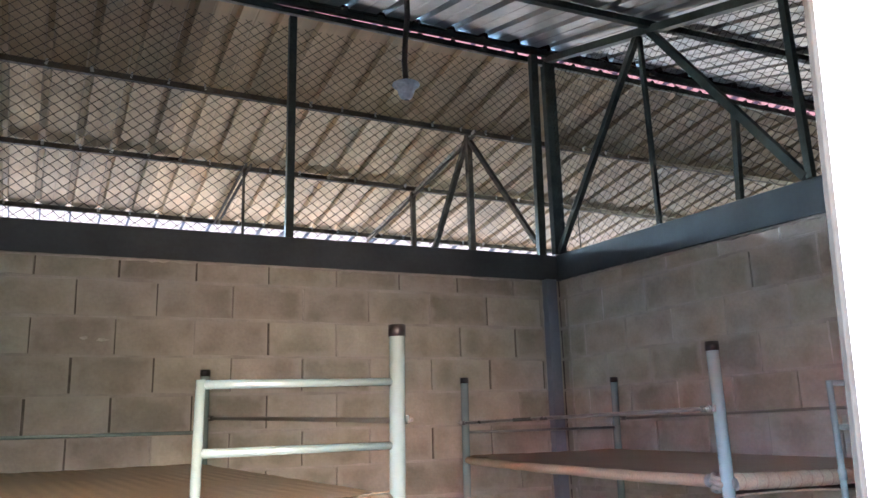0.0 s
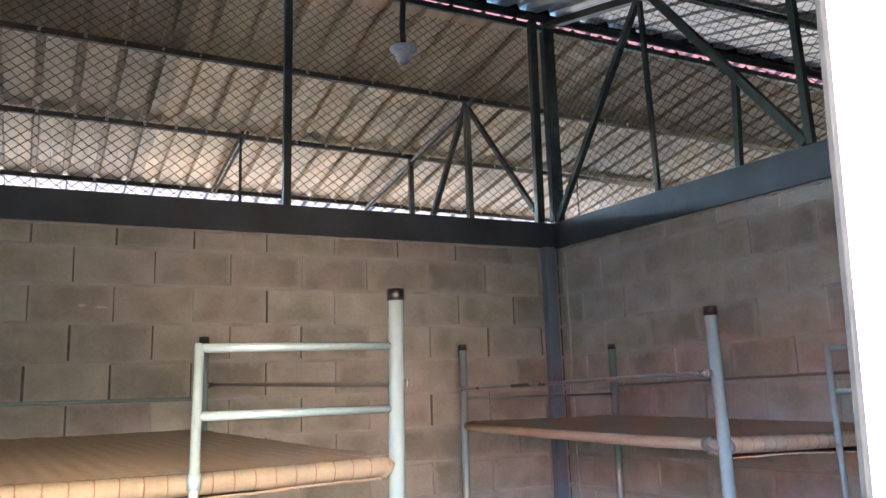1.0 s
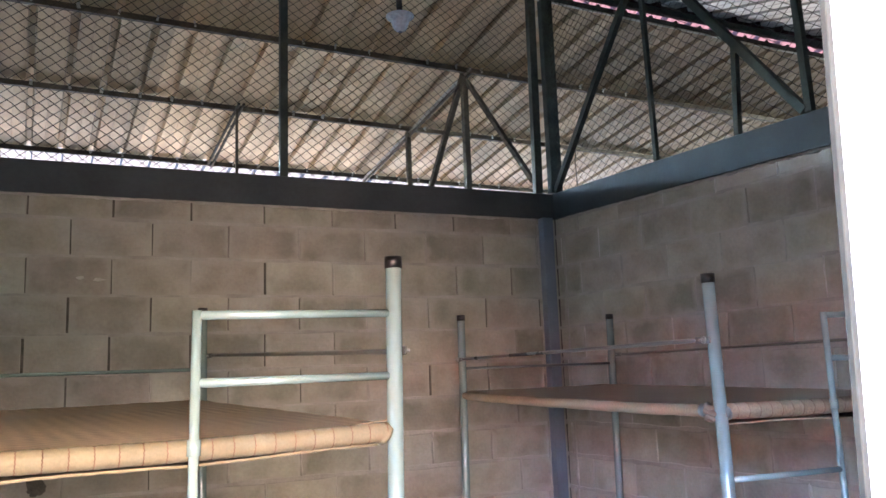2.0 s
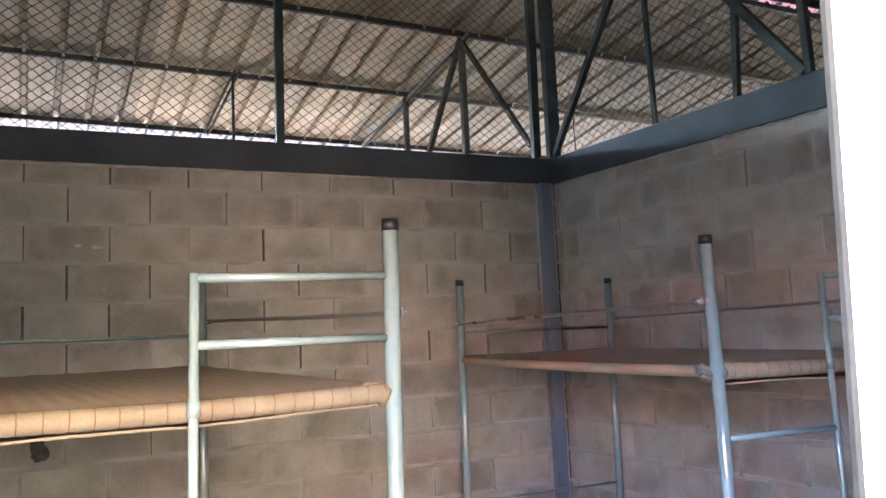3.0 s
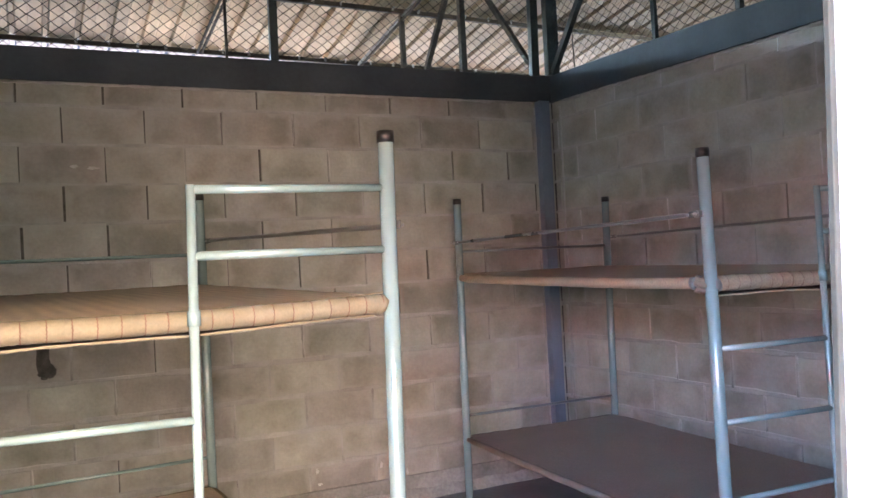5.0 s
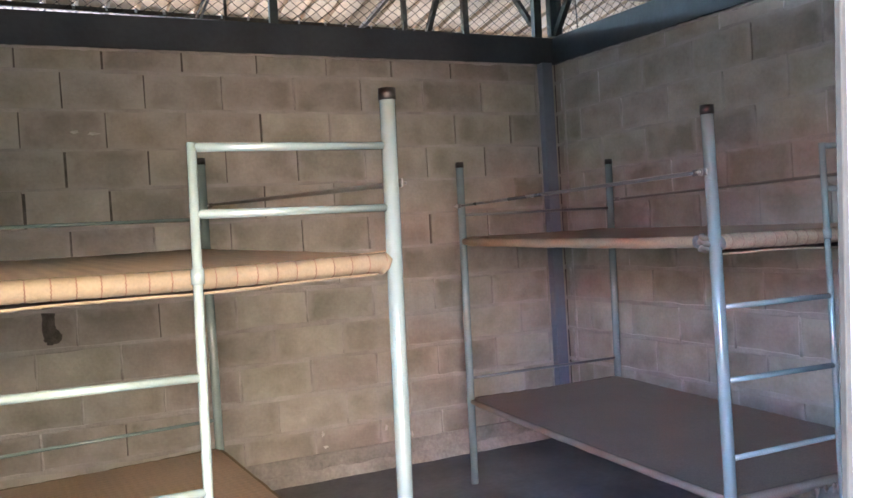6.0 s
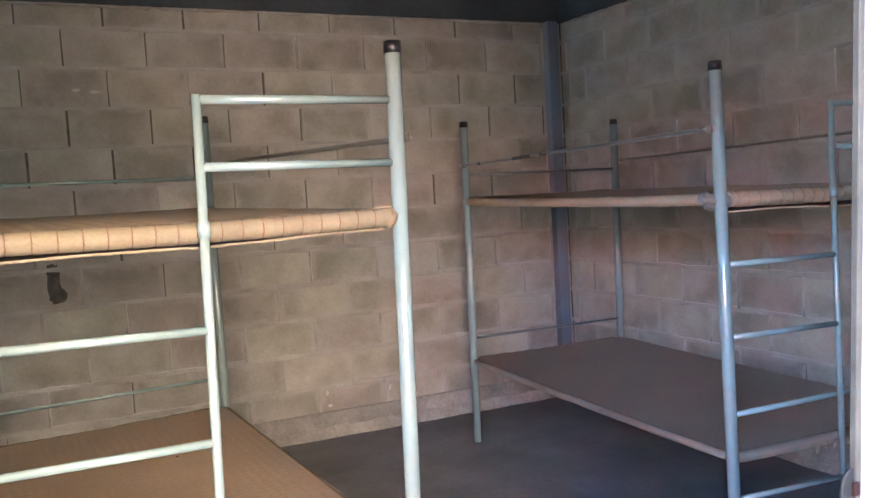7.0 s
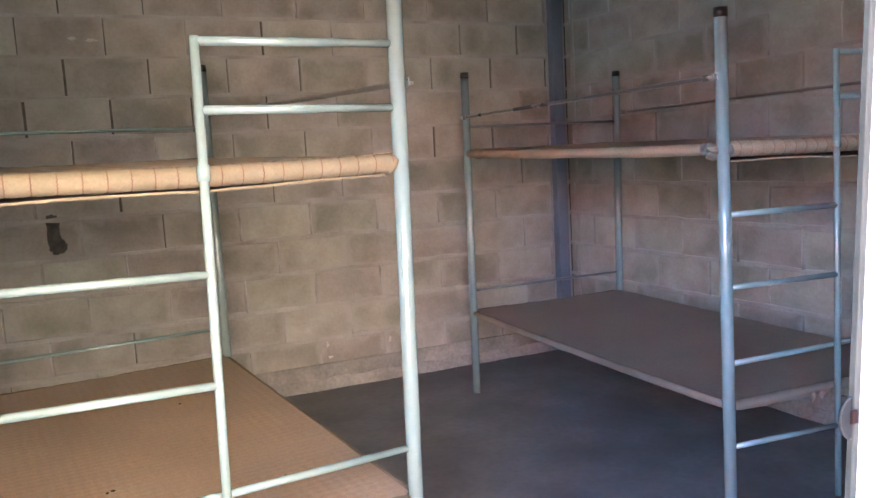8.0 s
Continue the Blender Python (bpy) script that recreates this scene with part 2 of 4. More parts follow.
def woven(name, dark, light, rough, pitch, strength=0.08, stripe=0.0):
    """A woven mat: crossing strips as bump and slight tone, over broad wear."""
    mat = material(name, dark, light, rough, 0, 2.2, 120, 0)
    nodes, links = mat.node_tree.nodes, mat.node_tree.links
    shader = nodes["Principled BSDF"]
    place = nodes.new("ShaderNodeTexCoord")
    waves = []
    for axis in ("X", "Y"):
        wave = nodes.new("ShaderNodeTexWave")
        wave.bands_direction = axis
        wave.inputs["Scale"].default_value = 0.314 / pitch
        wave.inputs["Distortion"].default_value, wave.inputs["Detail Scale"].default_value = 1.5, 3.0
        links.new(place.outputs["Object"], wave.inputs["Vector"])
        waves.append(wave)
    both = nodes.new("ShaderNodeMath")
    both.operation = "ADD"
    for n in (0, 1):
        links.new(waves[n].outputs["Fac"], both.inputs[n])
    relief = nodes.new("ShaderNodeBump")
    relief.inputs["Strength"].default_value, relief.inputs["Distance"].default_value = strength, 0.003
    links.new(both.outputs[0], relief.inputs["Height"])
    links.new(relief.outputs[0], shader.inputs["Normal"])
    # the strips tell apart by tone only where the mat is worn
    worn = nodes.new("ShaderNodeTexNoise")
    worn.inputs["Scale"].default_value = 2.6
    links.new(place.outputs["Object"], worn.inputs["Vector"])
    share = nodes.new("ShaderNodeMapRange")
    share.inputs["From Min"].default_value, share.inputs["From Max"].default_value = 0.4, 0.65
    share.inputs["To Max"].default_value = stripe
    links.new(worn.outputs[0], share.inputs["Value"])
    base = shader.inputs["Base Color"].links[0].from_socket
    mix = nodes.new("ShaderNodeMix")
    mix.data_type, mix.blend_type = "RGBA", "OVERLAY"
    half = nodes.new("ShaderNodeMath")
    half.operation = "MULTIPLY"
    half.inputs[1].default_value = 0.5
    links.new(both.outputs[0], half.inputs[0])
    links.new(share.outputs[0], mix.inputs["Factor"])
    links.new(base, mix.inputs["A"])
    links.new(half.outputs[0], mix.inputs["B"])
    links.new(mix.outputs["Result"], shader.inputs["Base Color"])
    return mat


MAT_TOP = woven("woven_mat", (0.32, 0.228, 0.145), (0.43, 0.32, 0.21), 0.45, 0.0475, 0.10, 0.45)
# partly the mat's own grey-brown, partly the cool light on it painted in
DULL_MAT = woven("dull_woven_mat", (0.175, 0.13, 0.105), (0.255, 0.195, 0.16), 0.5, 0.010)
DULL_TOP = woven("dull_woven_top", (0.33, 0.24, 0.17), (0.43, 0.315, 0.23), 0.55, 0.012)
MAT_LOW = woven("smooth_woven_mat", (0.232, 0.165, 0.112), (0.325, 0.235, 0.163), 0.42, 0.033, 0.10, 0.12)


def translucent(name, color):
    mat = bpy.data.materials.new(name)
    mat.use_nodes = True
    nodes, links = mat.node_tree.nodes, mat.node_tree.links
    through_light = nodes.new("ShaderNodeBsdfTranslucent")
    back = nodes.new("ShaderNodeBsdfDiffuse")
    mix = nodes.new("ShaderNodeMixShader")
    tex = nodes.new("ShaderNodeTexNoise")
    tex.inputs["Scale"].default_value = 7.0
    ramp = nodes.new("ShaderNodeValToRGB")
    ramp.color_ramp.elements[0].color = (*(c * 0.8 for c in color), 1)
    ramp.color_ramp.elements[1].color = (*color, 1)
    links.new(tex.outputs[0], ramp.inputs[0])
    links.new(ramp.outputs[0], through_light.inputs[0])
    links.new(ramp.outputs[0], back.inputs[0])
    mix.inputs[0].default_value = 0.35
    links.new(through_light.outputs[0], mix.inputs[1])
    links.new(back.outputs[0], mix.inputs[2])
    links.new(mix.outputs[0], nodes["Material Output"].inputs[0])
    return mat


CLEAR_SHEET = translucent("translucent_sheet", (0.018, 0.0155, 0.0150))
PINK_SHEET = translucent("pink_translucent_sheet", (0.012, 0.0058, 0.0062))


# ---- builders ----
def mesh_of(name, bm, mat):
    data = bpy.data.meshes.new(name)
    bm.to_mesh(data)
    bm.free()
    data.materials.append(mat)
    return data


def part(name, bm, mat, parent=None, label=""):
    ob = new(name, mesh_of(name, bm, mat))
    if parent is not None:
        ob.parent = parent
    return tagged(ob, label)


def thing(name, m, label, category, group=""):
    ob = new(name)
    ob.empty_display_size = 0.1
    ob.matrix_world = m
    return tagged(ob, label, category, group)


def box(bm, x0, x1, y0, y1, z0, z1, bevel=0.0):
    made = bmesh.ops.create_cube(bm, size=1, matrix=Matrix.LocRotScale(((x0 + x1) / 2, (y0 + y1) / 2, (z0 + z1) / 2), None, (x1 - x0, y1 - y0, z1 - z0)))
    if bevel:
        edges = list({e for v in made["verts"] for e in v.link_edges})
        bmesh.ops.bevel(bm, geom=edges, offset=bevel, segments=1, affect="EDGES", profile=0.5)
    return bm


def rod(bm, p, q, r, seg=12, r2=None):
    """A round bar from p to q."""
    p, q = Vector(p), Vector(q)
    turn = (q - p).to_track_quat("Z", "Y").to_matrix().to_4x4()
    made = bmesh.ops.create_cone(bm, cap_ends=True, segments=seg, radius1=r, radius2=r if r2 is None else r2, depth=(q - p).length, matrix=Matrix.Translation((p + q) / 2) @ turn)
    for face in {f for v in made["verts"] for f in v.link_faces}:
        face.smooth = len(face.verts) == 4
    return bm


def bar(bm, p, q, w, h, up=(0, 0, 1)):
    """A square bar from p to q, w wide and h high."""
    p, q = Vector(p), Vector(q)
    along = (q - p).normalized()
    side = along.cross(Vector(up)).normalized()
    top = side.cross(along)
    ring = [[end + side * (sx * w / 2) + top * (sz * h / 2) for sx, sz in ((-1, -1), (1, -1), (1, 1), (-1, 1))] for end in (p, q)]
    vs = [[bm.verts.new(v) for v in r] for r in ring]
    for n in range(4):
        bm.faces.new((vs[0][n], vs[0][(n + 1) % 4], vs[1][(n + 1) % 4], vs[1][n]))
    bm.faces.new(vs[0][::-1])
    bm.faces.new(vs[1])
    return bm


def tube(bm, points, r, seg=10):
    """A round bar along a line of points."""
    rings, turn, old = [], None, None
    for n, p in enumerate(points):
        way = (Vector(points[min(n + 1, len(points) - 1)]) - Vector(points[max(n - 1, 0)])).normalized()
        turn = way.to_track_quat("Z", "Y").to_matrix() if turn is None else old.rotation_difference(way).to_matrix() @ turn
        old = way
        radius = r[n] if isinstance(r, (list, tuple)) else r
        rings.append([bm.verts.new(Vector(p) + turn @ Vector((radius * math.cos(k * math.tau / seg), radius * math.sin(k * math.tau / seg), 0))) for k in range(seg)])
    for a, b in zip(rings, rings[1:]):
        for k in range(seg):
            bm.faces.new((a[k], a[(k + 1) % seg], b[(k + 1) % seg], b[k])).smooth = True
    bm.faces.new(rings[0][::-1])
    bm.faces.new(rings[-1])
    return bm


def structure(name, bm, mat, label, category):
    return tagged(part(name, bm, mat), label, category, kind="structure")


# ---- ground, floor and walls ----
X_WEST, X_EAST, Y_SOUTH, Y_NORTH = -1.45, 2.59, 0.36, 4.30
BEAM_LOW, BEAM_TOP = 2.436, 2.606
EAST = pose(X_EAST, Y_NORTH, 0, 0, 0, 3.5) @ pose(-X_EAST, -Y_NORTH, 0)      # the east wall stands a little out of square
DOOR_LEFT, DOOR_RIGHT, DOOR_HEAD = -0.85, 0.33, 2.0

bm = bmesh.new()
bmesh.ops.create_grid(bm, x_segments=40, y_segments=40, size=600)
structure("ground", bm, EARTH, "bare reddish earth around the shed", "ground").location.z = -0.12
structure("floor", box(bmesh.new(), -4, 9, 0.0, 8.2, -0.2, 0.0), CONCRETE, "smooth dark grey concrete floor with faint stains", "floor")

north = structure("wall_north", box(bmesh.new(), X_WEST - 0.15, X_EAST + 0.15, Y_NORTH + 0.012, Y_NORTH + 0.15, 0, BEAM_TOP - 0.05), GAP, "bare concrete block wall under a dark steel beam", "wall")
east = structure("wall_east", box(bmesh.new(), X_EAST + 0.012, X_EAST + 0.15, Y_SOUTH, Y_NORTH + 0.01, 0, BEAM_TOP - 0.05), GAP, "bare concrete block wall beside the bunk bed", "wall")
east.matrix_world = EAST
# unseen back leaf, added to bounce light up to the roof
structure("wall_back", box(bmesh.new(), -5.0, 8.0, Y_NORTH + 0.154, Y_NORTH + 0.20, 0, BEAM_TOP - 0.05), BLOCK, "unseen block leaf behind the north wall, added to bounce light", "wall")
# out of view; stands close in to dim the left of the room
structure("wall_west", box(bmesh.new(), X_WEST - 0.15, X_WEST, Y_SOUTH + 0.15, Y_NORTH, 0, BEAM_TOP), BLOCK, "unseen block wall set close to dim the room's left", "wall")
# front wall; its unseen ends past the room are added to keep daylight out
bm = bmesh.new()
box(bm, -5.0, DOOR_LEFT, Y_SOUTH - 0.20, Y_SOUTH - 0.013, 0, BEAM_TOP + 0.34)
box(bm, DOOR_RIGHT + 0.10, 8.0, Y_SOUTH - 0.20, Y_SOUTH - 0.013, 0, BEAM_TOP + 0.34)
box(bm, DOOR_LEFT, DOOR_RIGHT + 0.10, Y_SOUTH - 0.20, Y_SOUTH - 0.013, DOOR_HEAD, BEAM_TOP + 0.34)
structure("wall_south", bm, BLOCK, "plain block front wall with doorway, extended unseen to keep light out", "wall")

# plinth strip at the wall's foot: a dark band over a paler sloping fillet
bm = bmesh.new()
box(bm, X_WEST, X_EAST, Y_NORTH - 0.010, Y_NORTH + 0.02, 0.055, 0.150, 0.004)
structure("baseboard", bm, PLINTH, "rough dark stained cement plinth along the wall's foot", "plinth")
structure("baseboard", box(bmesh.new(), X_EAST - 0.010, X_EAST + 0.02, Y_SOUTH + 0.13, Y_NORTH - 0.011, 0.055, 0.150, 0.004), PLINTH, "rough dark stained cement plinth along the wall's foot", "plinth").matrix_world = EAST
fillet_rnd = random.Random(8)
bm = bmesh.new()
for p, q, out in (((X_WEST, Y_NORTH), (X_EAST, Y_NORTH), (0, -1)), ((X_EAST, Y_NORTH), (X_EAST, Y_SOUTH + 0.13), (-1, 0))):
    rows, turn = [], EAST if out[0] else Matrix()
    for n in range(141):
        x, y = p[0] + (q[0] - p[0]) * n / 140, p[1] + (q[1] - p[1]) * n / 140
        foot, high = 0.035 + 0.005 * math.sin(n * 0.5) + fillet_rnd.uniform(-0.002, 0.002), 0.062 + 0.005 * math.sin(n * 0.7) + fillet_rnd.uniform(-0.004, 0.004)
        rows.append([bm.verts.new(turn @ Vector((x + out[0] * d, y + out[1] * d, z))) for d, z in ((0.0, high), (0.012, high), (foot, 0.0))])
    for r, t in zip(rows, rows[1:]):
        for n in range(2):
            bm.faces.new((r[n], t[n], t[n + 1], r[n + 1]))
structure("trim", bm, FILLET, "pale cement fillet where wall meets floor", "fillet")

# unseen outer walls round the shed, added to hold daylight off the roofs
bm = bmesh.new()
box(bm, -5.0, 8.0, 7.45, 7.6, 0, 2.82)
box(bm, -5.15, -5.0, 0.0, 7.6, 0, 3.77)
box(bm, 8.0, 8.15, 0.0, 7.6, 0, 3.6)
structure("wall_outer", bm, BLOCK, "unseen block walls added round the shed to hold off daylight", "wall")

# unseen wall added behind the shed to cut the low sky's light
structure("wall_rear", box(bmesh.new(), -14.0, 14.0, 12.5, 12.7, -0.12, 3.5), HELPER_TAN, "unseen tan wall added behind the shed to cut low sky", "wall")

# unseen coloured walls added opposite the doorway to shape its light
structure("wall_yard", box(bmesh.new(), -16.0, -3.2, -6.2, -6.0, -0.12, 1.6), HELPER_GREEN, "unseen dark green wall added to dim light through the doorway", "wall")
structure("wall_yard", box(bmesh.new(), -16.0, -3.2, -6.2, -6.0, 1.6, 2.2), HELPER_GREY, "unseen grey wall strip added to bounce light through the doorway", "wall")
structure("wall_yard", box(bmesh.new(), -16.0, -3.2, -6.2, -6.0, 2.2, 2.94), HELPER_RED, "unseen red wall strip added to tint the light indoors", "wall")
structure("wall_yard", box(bmesh.new(), -3.2, -0.9, -6.2, -6.0, -0.12, 6.0), HELPER_TAN, "unseen tan wall added to bounce warm light indoors", "wall")
structure("wall_yard", box(bmesh.new(), -0.9, 14.0, -6.2, -6.0, -0.12, 2.5), HELPER_GREEN, "unseen dark green wall added to dim light through the doorway", "wall")
structure("wall_yard", box(bmesh.new(), -0.9, 14.0, -6.2, -6.0, 2.5, 6.0), HELPER_TAN, "unseen tan upper wall added to bounce warm light indoors", "wall")

# ring beams and the corner column
SAG = Matrix(((1, 0, 0, 0), (0, 1, 0, 0), (0, 0.022, 1, -0.022 * 4.27), (0, 0, 0, 1)))      # the east beam and its screen fall slightly southwards
bm = box(bmesh.new(), X_WEST - 0.15, X_EAST + 0.03, 4.268, 4.42, BEAM_LOW, BEAM_TOP, 0.004)
box(bm, X_WEST - 0.15, X_EAST + 0.03, 4.265, 4.268, BEAM_LOW - 0.003, BEAM_LOW + 0.008)
structure("beam_north", bm, SLATE, "dark slate-grey painted steel ring beam", "beam")
bm = box(bmesh.new(), 2.555, 2.70, Y_SOUTH, 4.262, BEAM_LOW, BEAM_TOP, 0.004)
box(bm, 2.552, 2.555, Y_SOUTH, 4.25, BEAM_LOW - 0.003, BEAM_LOW + 0.008)
bm.transform(EAST @ SAG)
structure("beam_east", bm, SLATE, "dark slate-grey painted steel ring beam", "beam")
bm = box(bmesh.new(), 2.455, 2.533, 4.235, 4.298, 0, BEAM_LOW, 0.003)
structure("column", bm, COLUMN_PAINT, "slate-grey steel column in the corner", "column")

# ---- roofs ----
def profile(u0, u1, pitch=0.245, phase=0.0, base=0.060, top=0.034, high=0.036):
    """The (u, height) line of a trapezoidal sheet."""
    line, n = [(u0, 0.0)], math.ceil((u0 - phase) / pitch)
    while phase + n * pitch + base / 2 < u1:
        c = phase + n * pitch
        if c - base / 2 > u0:
            line += [(c - base / 2, 0), (c - top / 2, high), (c + top / 2, high), (c + base / 2, 0)]
            line += [(c + pitch / 2 - 0.008, 0), (c + pitch / 2, 0.004), (c + pitch / 2 + 0.008, 0)]
        n += 1
    return line + [(u1, 0.0)]


def sheet(bm, line, rows):
    """A corrugated sheet: the profile carried along rows of (v, z)."""
    vs = [[bm.verts.new((u, v, z + h)) for u, h in line] for v, z in rows]
    for a, b in zip(vs, vs[1:]):
        for k in range(len(line) - 1):
            bm.faces.new((a[k], a[k + 1], b[k + 1], b[k]))
    return bm


OUTER = pose(0, 4.2, 3.97, 0, 0, 3)
FALL = 0.16
RIBS = profile(-5, 8, phase=0.157)


def outer(name, bm, mat, label, category):
    ob = structure(name, bm, mat, label, category)
    ob.matrix_world = OUTER
    return ob


bm = sheet(bmesh.new(), RIBS, [(v, -FALL * v + 0.004 * math.sin(v * 7)) for v in np.linspace(-0.05, 3.12, 12)])
bm.verts.ensure_lookup_table()
for v in bm.verts[:len(RIBS)]:              # the upper ends follow the ridge, which runs a little askew
    v.co.y -= 0.016 * (v.co.x - 0.5)
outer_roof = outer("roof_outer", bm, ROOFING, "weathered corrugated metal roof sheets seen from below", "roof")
outer("roof_eave", sheet(bmesh.new(), RIBS, [(v, -FALL * v + 0.012) for v in (3.0, 3.6, 4.3)]), CLEAR_SHEET, "bright translucent corrugated eave sheets", "roof")
MAIN_FALL = 0.275
MAIN = profile(-5, 8, phase=0.06)
# the front overhang, out of view, is added to shade the door jamb
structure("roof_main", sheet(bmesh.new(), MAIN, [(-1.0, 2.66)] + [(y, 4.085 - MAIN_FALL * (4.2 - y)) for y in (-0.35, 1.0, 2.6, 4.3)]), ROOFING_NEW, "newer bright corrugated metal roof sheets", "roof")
structure("ridge_cap", sheet(bmesh.new(), MAIN, [(4.13, 4.046), (4.3, 4.100), (4.5, 4.05), (4.72, 3.985)]), PINK_SHEET, "pinkish translucent ridge strip", "roof")

RIDGE = pose(0, 4.157, 3.975, 0, 0, 2.06)
structure("ridge_strip", bar(bmesh.new(), (-5, -0.004, 0.003), (8, -0.004, 0.003), 0.010, 0.012), PALE_EDGE, "pale cement edge strip along the ridge", "ridge strip").matrix_world = RIDGE
bm = bar(bmesh.new(), (-5, 0.0, 0.029), (8, 0.0, 0.029), 0.02, 0.038)
for n in range(-20, 33):                    # a filler tooth under every rib
    x = 0.115 + 0.245 * n
    v = [bm.verts.new((x + dx, y, z)) for y in (-0.008, 0.008) for dx, z in ((-0.030, 0.047), (0.014, 0.047), (0.006, 0.066), (-0.012, 0.066))]
    for k in range(4):
        bm.faces.new((v[k], v[(k + 1) % 4], v[4 + (k + 1) % 4], v[4 + k]))
    bm.faces.new(v[:4])
structure("ridge_bar", bm, GREEN_STEEL, "dark steel bar with filler teeth along the ridge", "ridge bar").matrix_world = RIDGE
for v in (0.87, 1.93, 3.05):
    p = outer("purlin", bar(bmesh.new(), (-5, v, -FALL * v - 0.026), (8, v, -FALL * v - 0.026), 0.034, 0.040), BROWN_STEEL, "dark steel roof purlin", "purlin")
structure("purlin", bar(bmesh.new(), (-5, 4.028, 4.048), (8, 4.314, 4.048), 0.036, 0.048), GREEN_STEEL, "dark green steel ridge purlin", "purlin")
for y in (3.19, 2.1, 1.0, -0.2):
    z = 4.085 - MAIN_FALL * (4.2 - y)
    structure("purlin", bar(bmesh.new(), (-5, y, z - 0.036), (8, y, z - 0.026), 0.038, 0.040), GREEN_STEEL, "dark green steel roof purlin", "purlin")


# bent clips that hold the sheets to the purlins, one beside every rib
rnd = random.Random(14)
for v in (0.87, 1.93, 3.05):
    for n in range(-9, 17):
        u = 0.157 + 0.245 * n + rnd.uniform(-0.012, 0.012)
        if rnd.random() < 0.15:
            continue
        w = rnd.uniform(0.006, 0.013)
        bm = box(bmesh.new(), -w, w, -0.024, -0.019, -0.030, 0.004, 0.001)
        box(bm, -w * 0.8, w * 0.8, -0.046, -0.0241, -0.002, 0.003)
        clip = part("roof_clip", bm, ZINC, outer_roof, "bright bent metal clip" if n == 0 else "")
        clip.matrix_world = OUTER @ pose(u, v, -FALL * v - 0.004, 0, rnd.uniform(-14, 14), rnd.uniform(-20, 20))


# roof trusses beyond the north wall
def truss(u, members, label):
    ob = thing("roof_truss", OUTER @ pose(u, 0, 0), label, "roof truss", "roof trusses")
    for name, (v0, z0), (v1, z1), w, mat in members:
        part(name, bar(bmesh.new(), (0, v0, z0 - 3.97), (0, v1, z1 - 3.97), w, w, (1, 0, 0)), mat, ob)
    return ob


truss(2.48, (
    ("rafter", (0.80, 3.80), (3.10, 3.43), 0.020, GREY_STEEL),
    ("rafter", (0.80, 3.765), (3.10, 3.395), 0.018, BROWN_STEEL),
    ("strut", (0.92, 3.80), (0.91, 0.0), 0.045, BROWN_STEEL),
    ("strut", (1.98, 3.62), (1.97, 0.0), 0.04, BROWN_STEEL),
    ("brace", (0.92, 3.80), (1.97, 2.50), 0.04, BROWN_STEEL),
    ("brace", (0.94, 3.80), (0.03, 2.71), 0.032, BROWN_STEEL),
    ("tie", (0.18, 2.50), (3.05, 2.50), 0.04, BROWN_STEEL),
), "steel roof truss with brown struts behind the mesh")
truss(0.905, (
    ("rafter", (1.80, 3.635), (3.05, 3.435), 0.018, BROWN_STEEL),
    ("strut", (1.88, 3.62), (1.85, 0.0), 0.02, BROWN_STEEL),
), "thin brown steel post and rafter behind the mesh")
truss(0.945, (("rafter", (1.80, 3.635), (3.05, 3.435), 0.018, BROWN_STEEL),), "thin brown steel rafter behind the mesh")


# ---- mesh screens over the ring beams ----
def wire_net(length, low, high, wide=0.073, tall=0.057, r=0.0019):
    """Diamond wire net in the xz plane; low and high give its edges at both ends."""
    bm = bmesh.new()
    slope = tall / wide

    def span(x):
        return low, high[0] + (high[1] - high[0]) * x / length

    for way in (1, -1):
        for n in range(-int(3 / tall) - 2, int((length * slope + 3) / tall) + 2):
            # the line z = low + way * slope * x + offset
            off = (-n if way > 0 else n) * tall
            cut = []
            for k in range(201):
                x = length * k / 200
                z = low + way * slope * x + off
                lo, hi = span(x)
                if lo <= z <= hi:
                    cut.append((x, z))
            if len(cut) > 1:
                steps = max(int((cut[-1][0] - cut[0][0]) / (wide / 2)), 1)
                (xa, za), (xb, zb) = cut[0], cut[-1]
                pts = []
                for k in range(steps + 1):
                    f = k / steps
                    wob = 0.0035 * math.sin(k * 2.4 + n * 1.7)
                    pts.append((xa + (xb - xa) * f + wob, 0.003 * math.sin(k * math.pi), za + (zb - za) * f + wob * 0.6))
                tube(bm, pts, r, 4)
    return bm


north_net = thing("mesh_screen", pose(X_WEST, 4.305, 0), "diamond wire mesh screen in a dark green steel frame", "mesh screen", "mesh screens")
tagged(part("wire_net", wire_net(2.44 - X_WEST, BEAM_TOP, (3.98, 3.98)), WIRE, north_net, "thin dark diamond wire net"), kind="stuff")
for foot, head, w in ((0.743, 0.733, 0.045), (2.462, 2.432, 0.054)):
    part("frame_post", bar(bmesh.new(), (foot - X_WEST, -0.018, BEAM_TOP), (head - X_WEST, -0.10, 4.02), w, 0.042, (0, 1, 0)), GREEN_STEEL, north_net)

east_net = thing("mesh_screen", EAST @ pose(2.575, 4.27, 0, 0, 0, -90), "diamond wire mesh screen with truss members above the block wall", "mesh screen", "mesh screens")
tagged(part("wire_net", wire_net(3.9, BEAM_TOP, (4.0, 3.10)), WIRE, east_net, "thin dark diamond wire net"), kind="stuff")


def east_member(name, u0, z0, u1, z1, w):
    """A truss member in the plane of the east screen, u metres from the corner."""
    part(name, bar(bmesh.new(), (u0, -0.015, z0), (u1, -0.015, z1), w, w, (0, 1, 0)), GREEN_STEEL, east_net)


part("frame_post", box(bmesh.new(), 0.0, 0.05, -0.05, 0.04, BEAM_TOP, 4.0, 0.002), GREEN_STEEL, east_net)
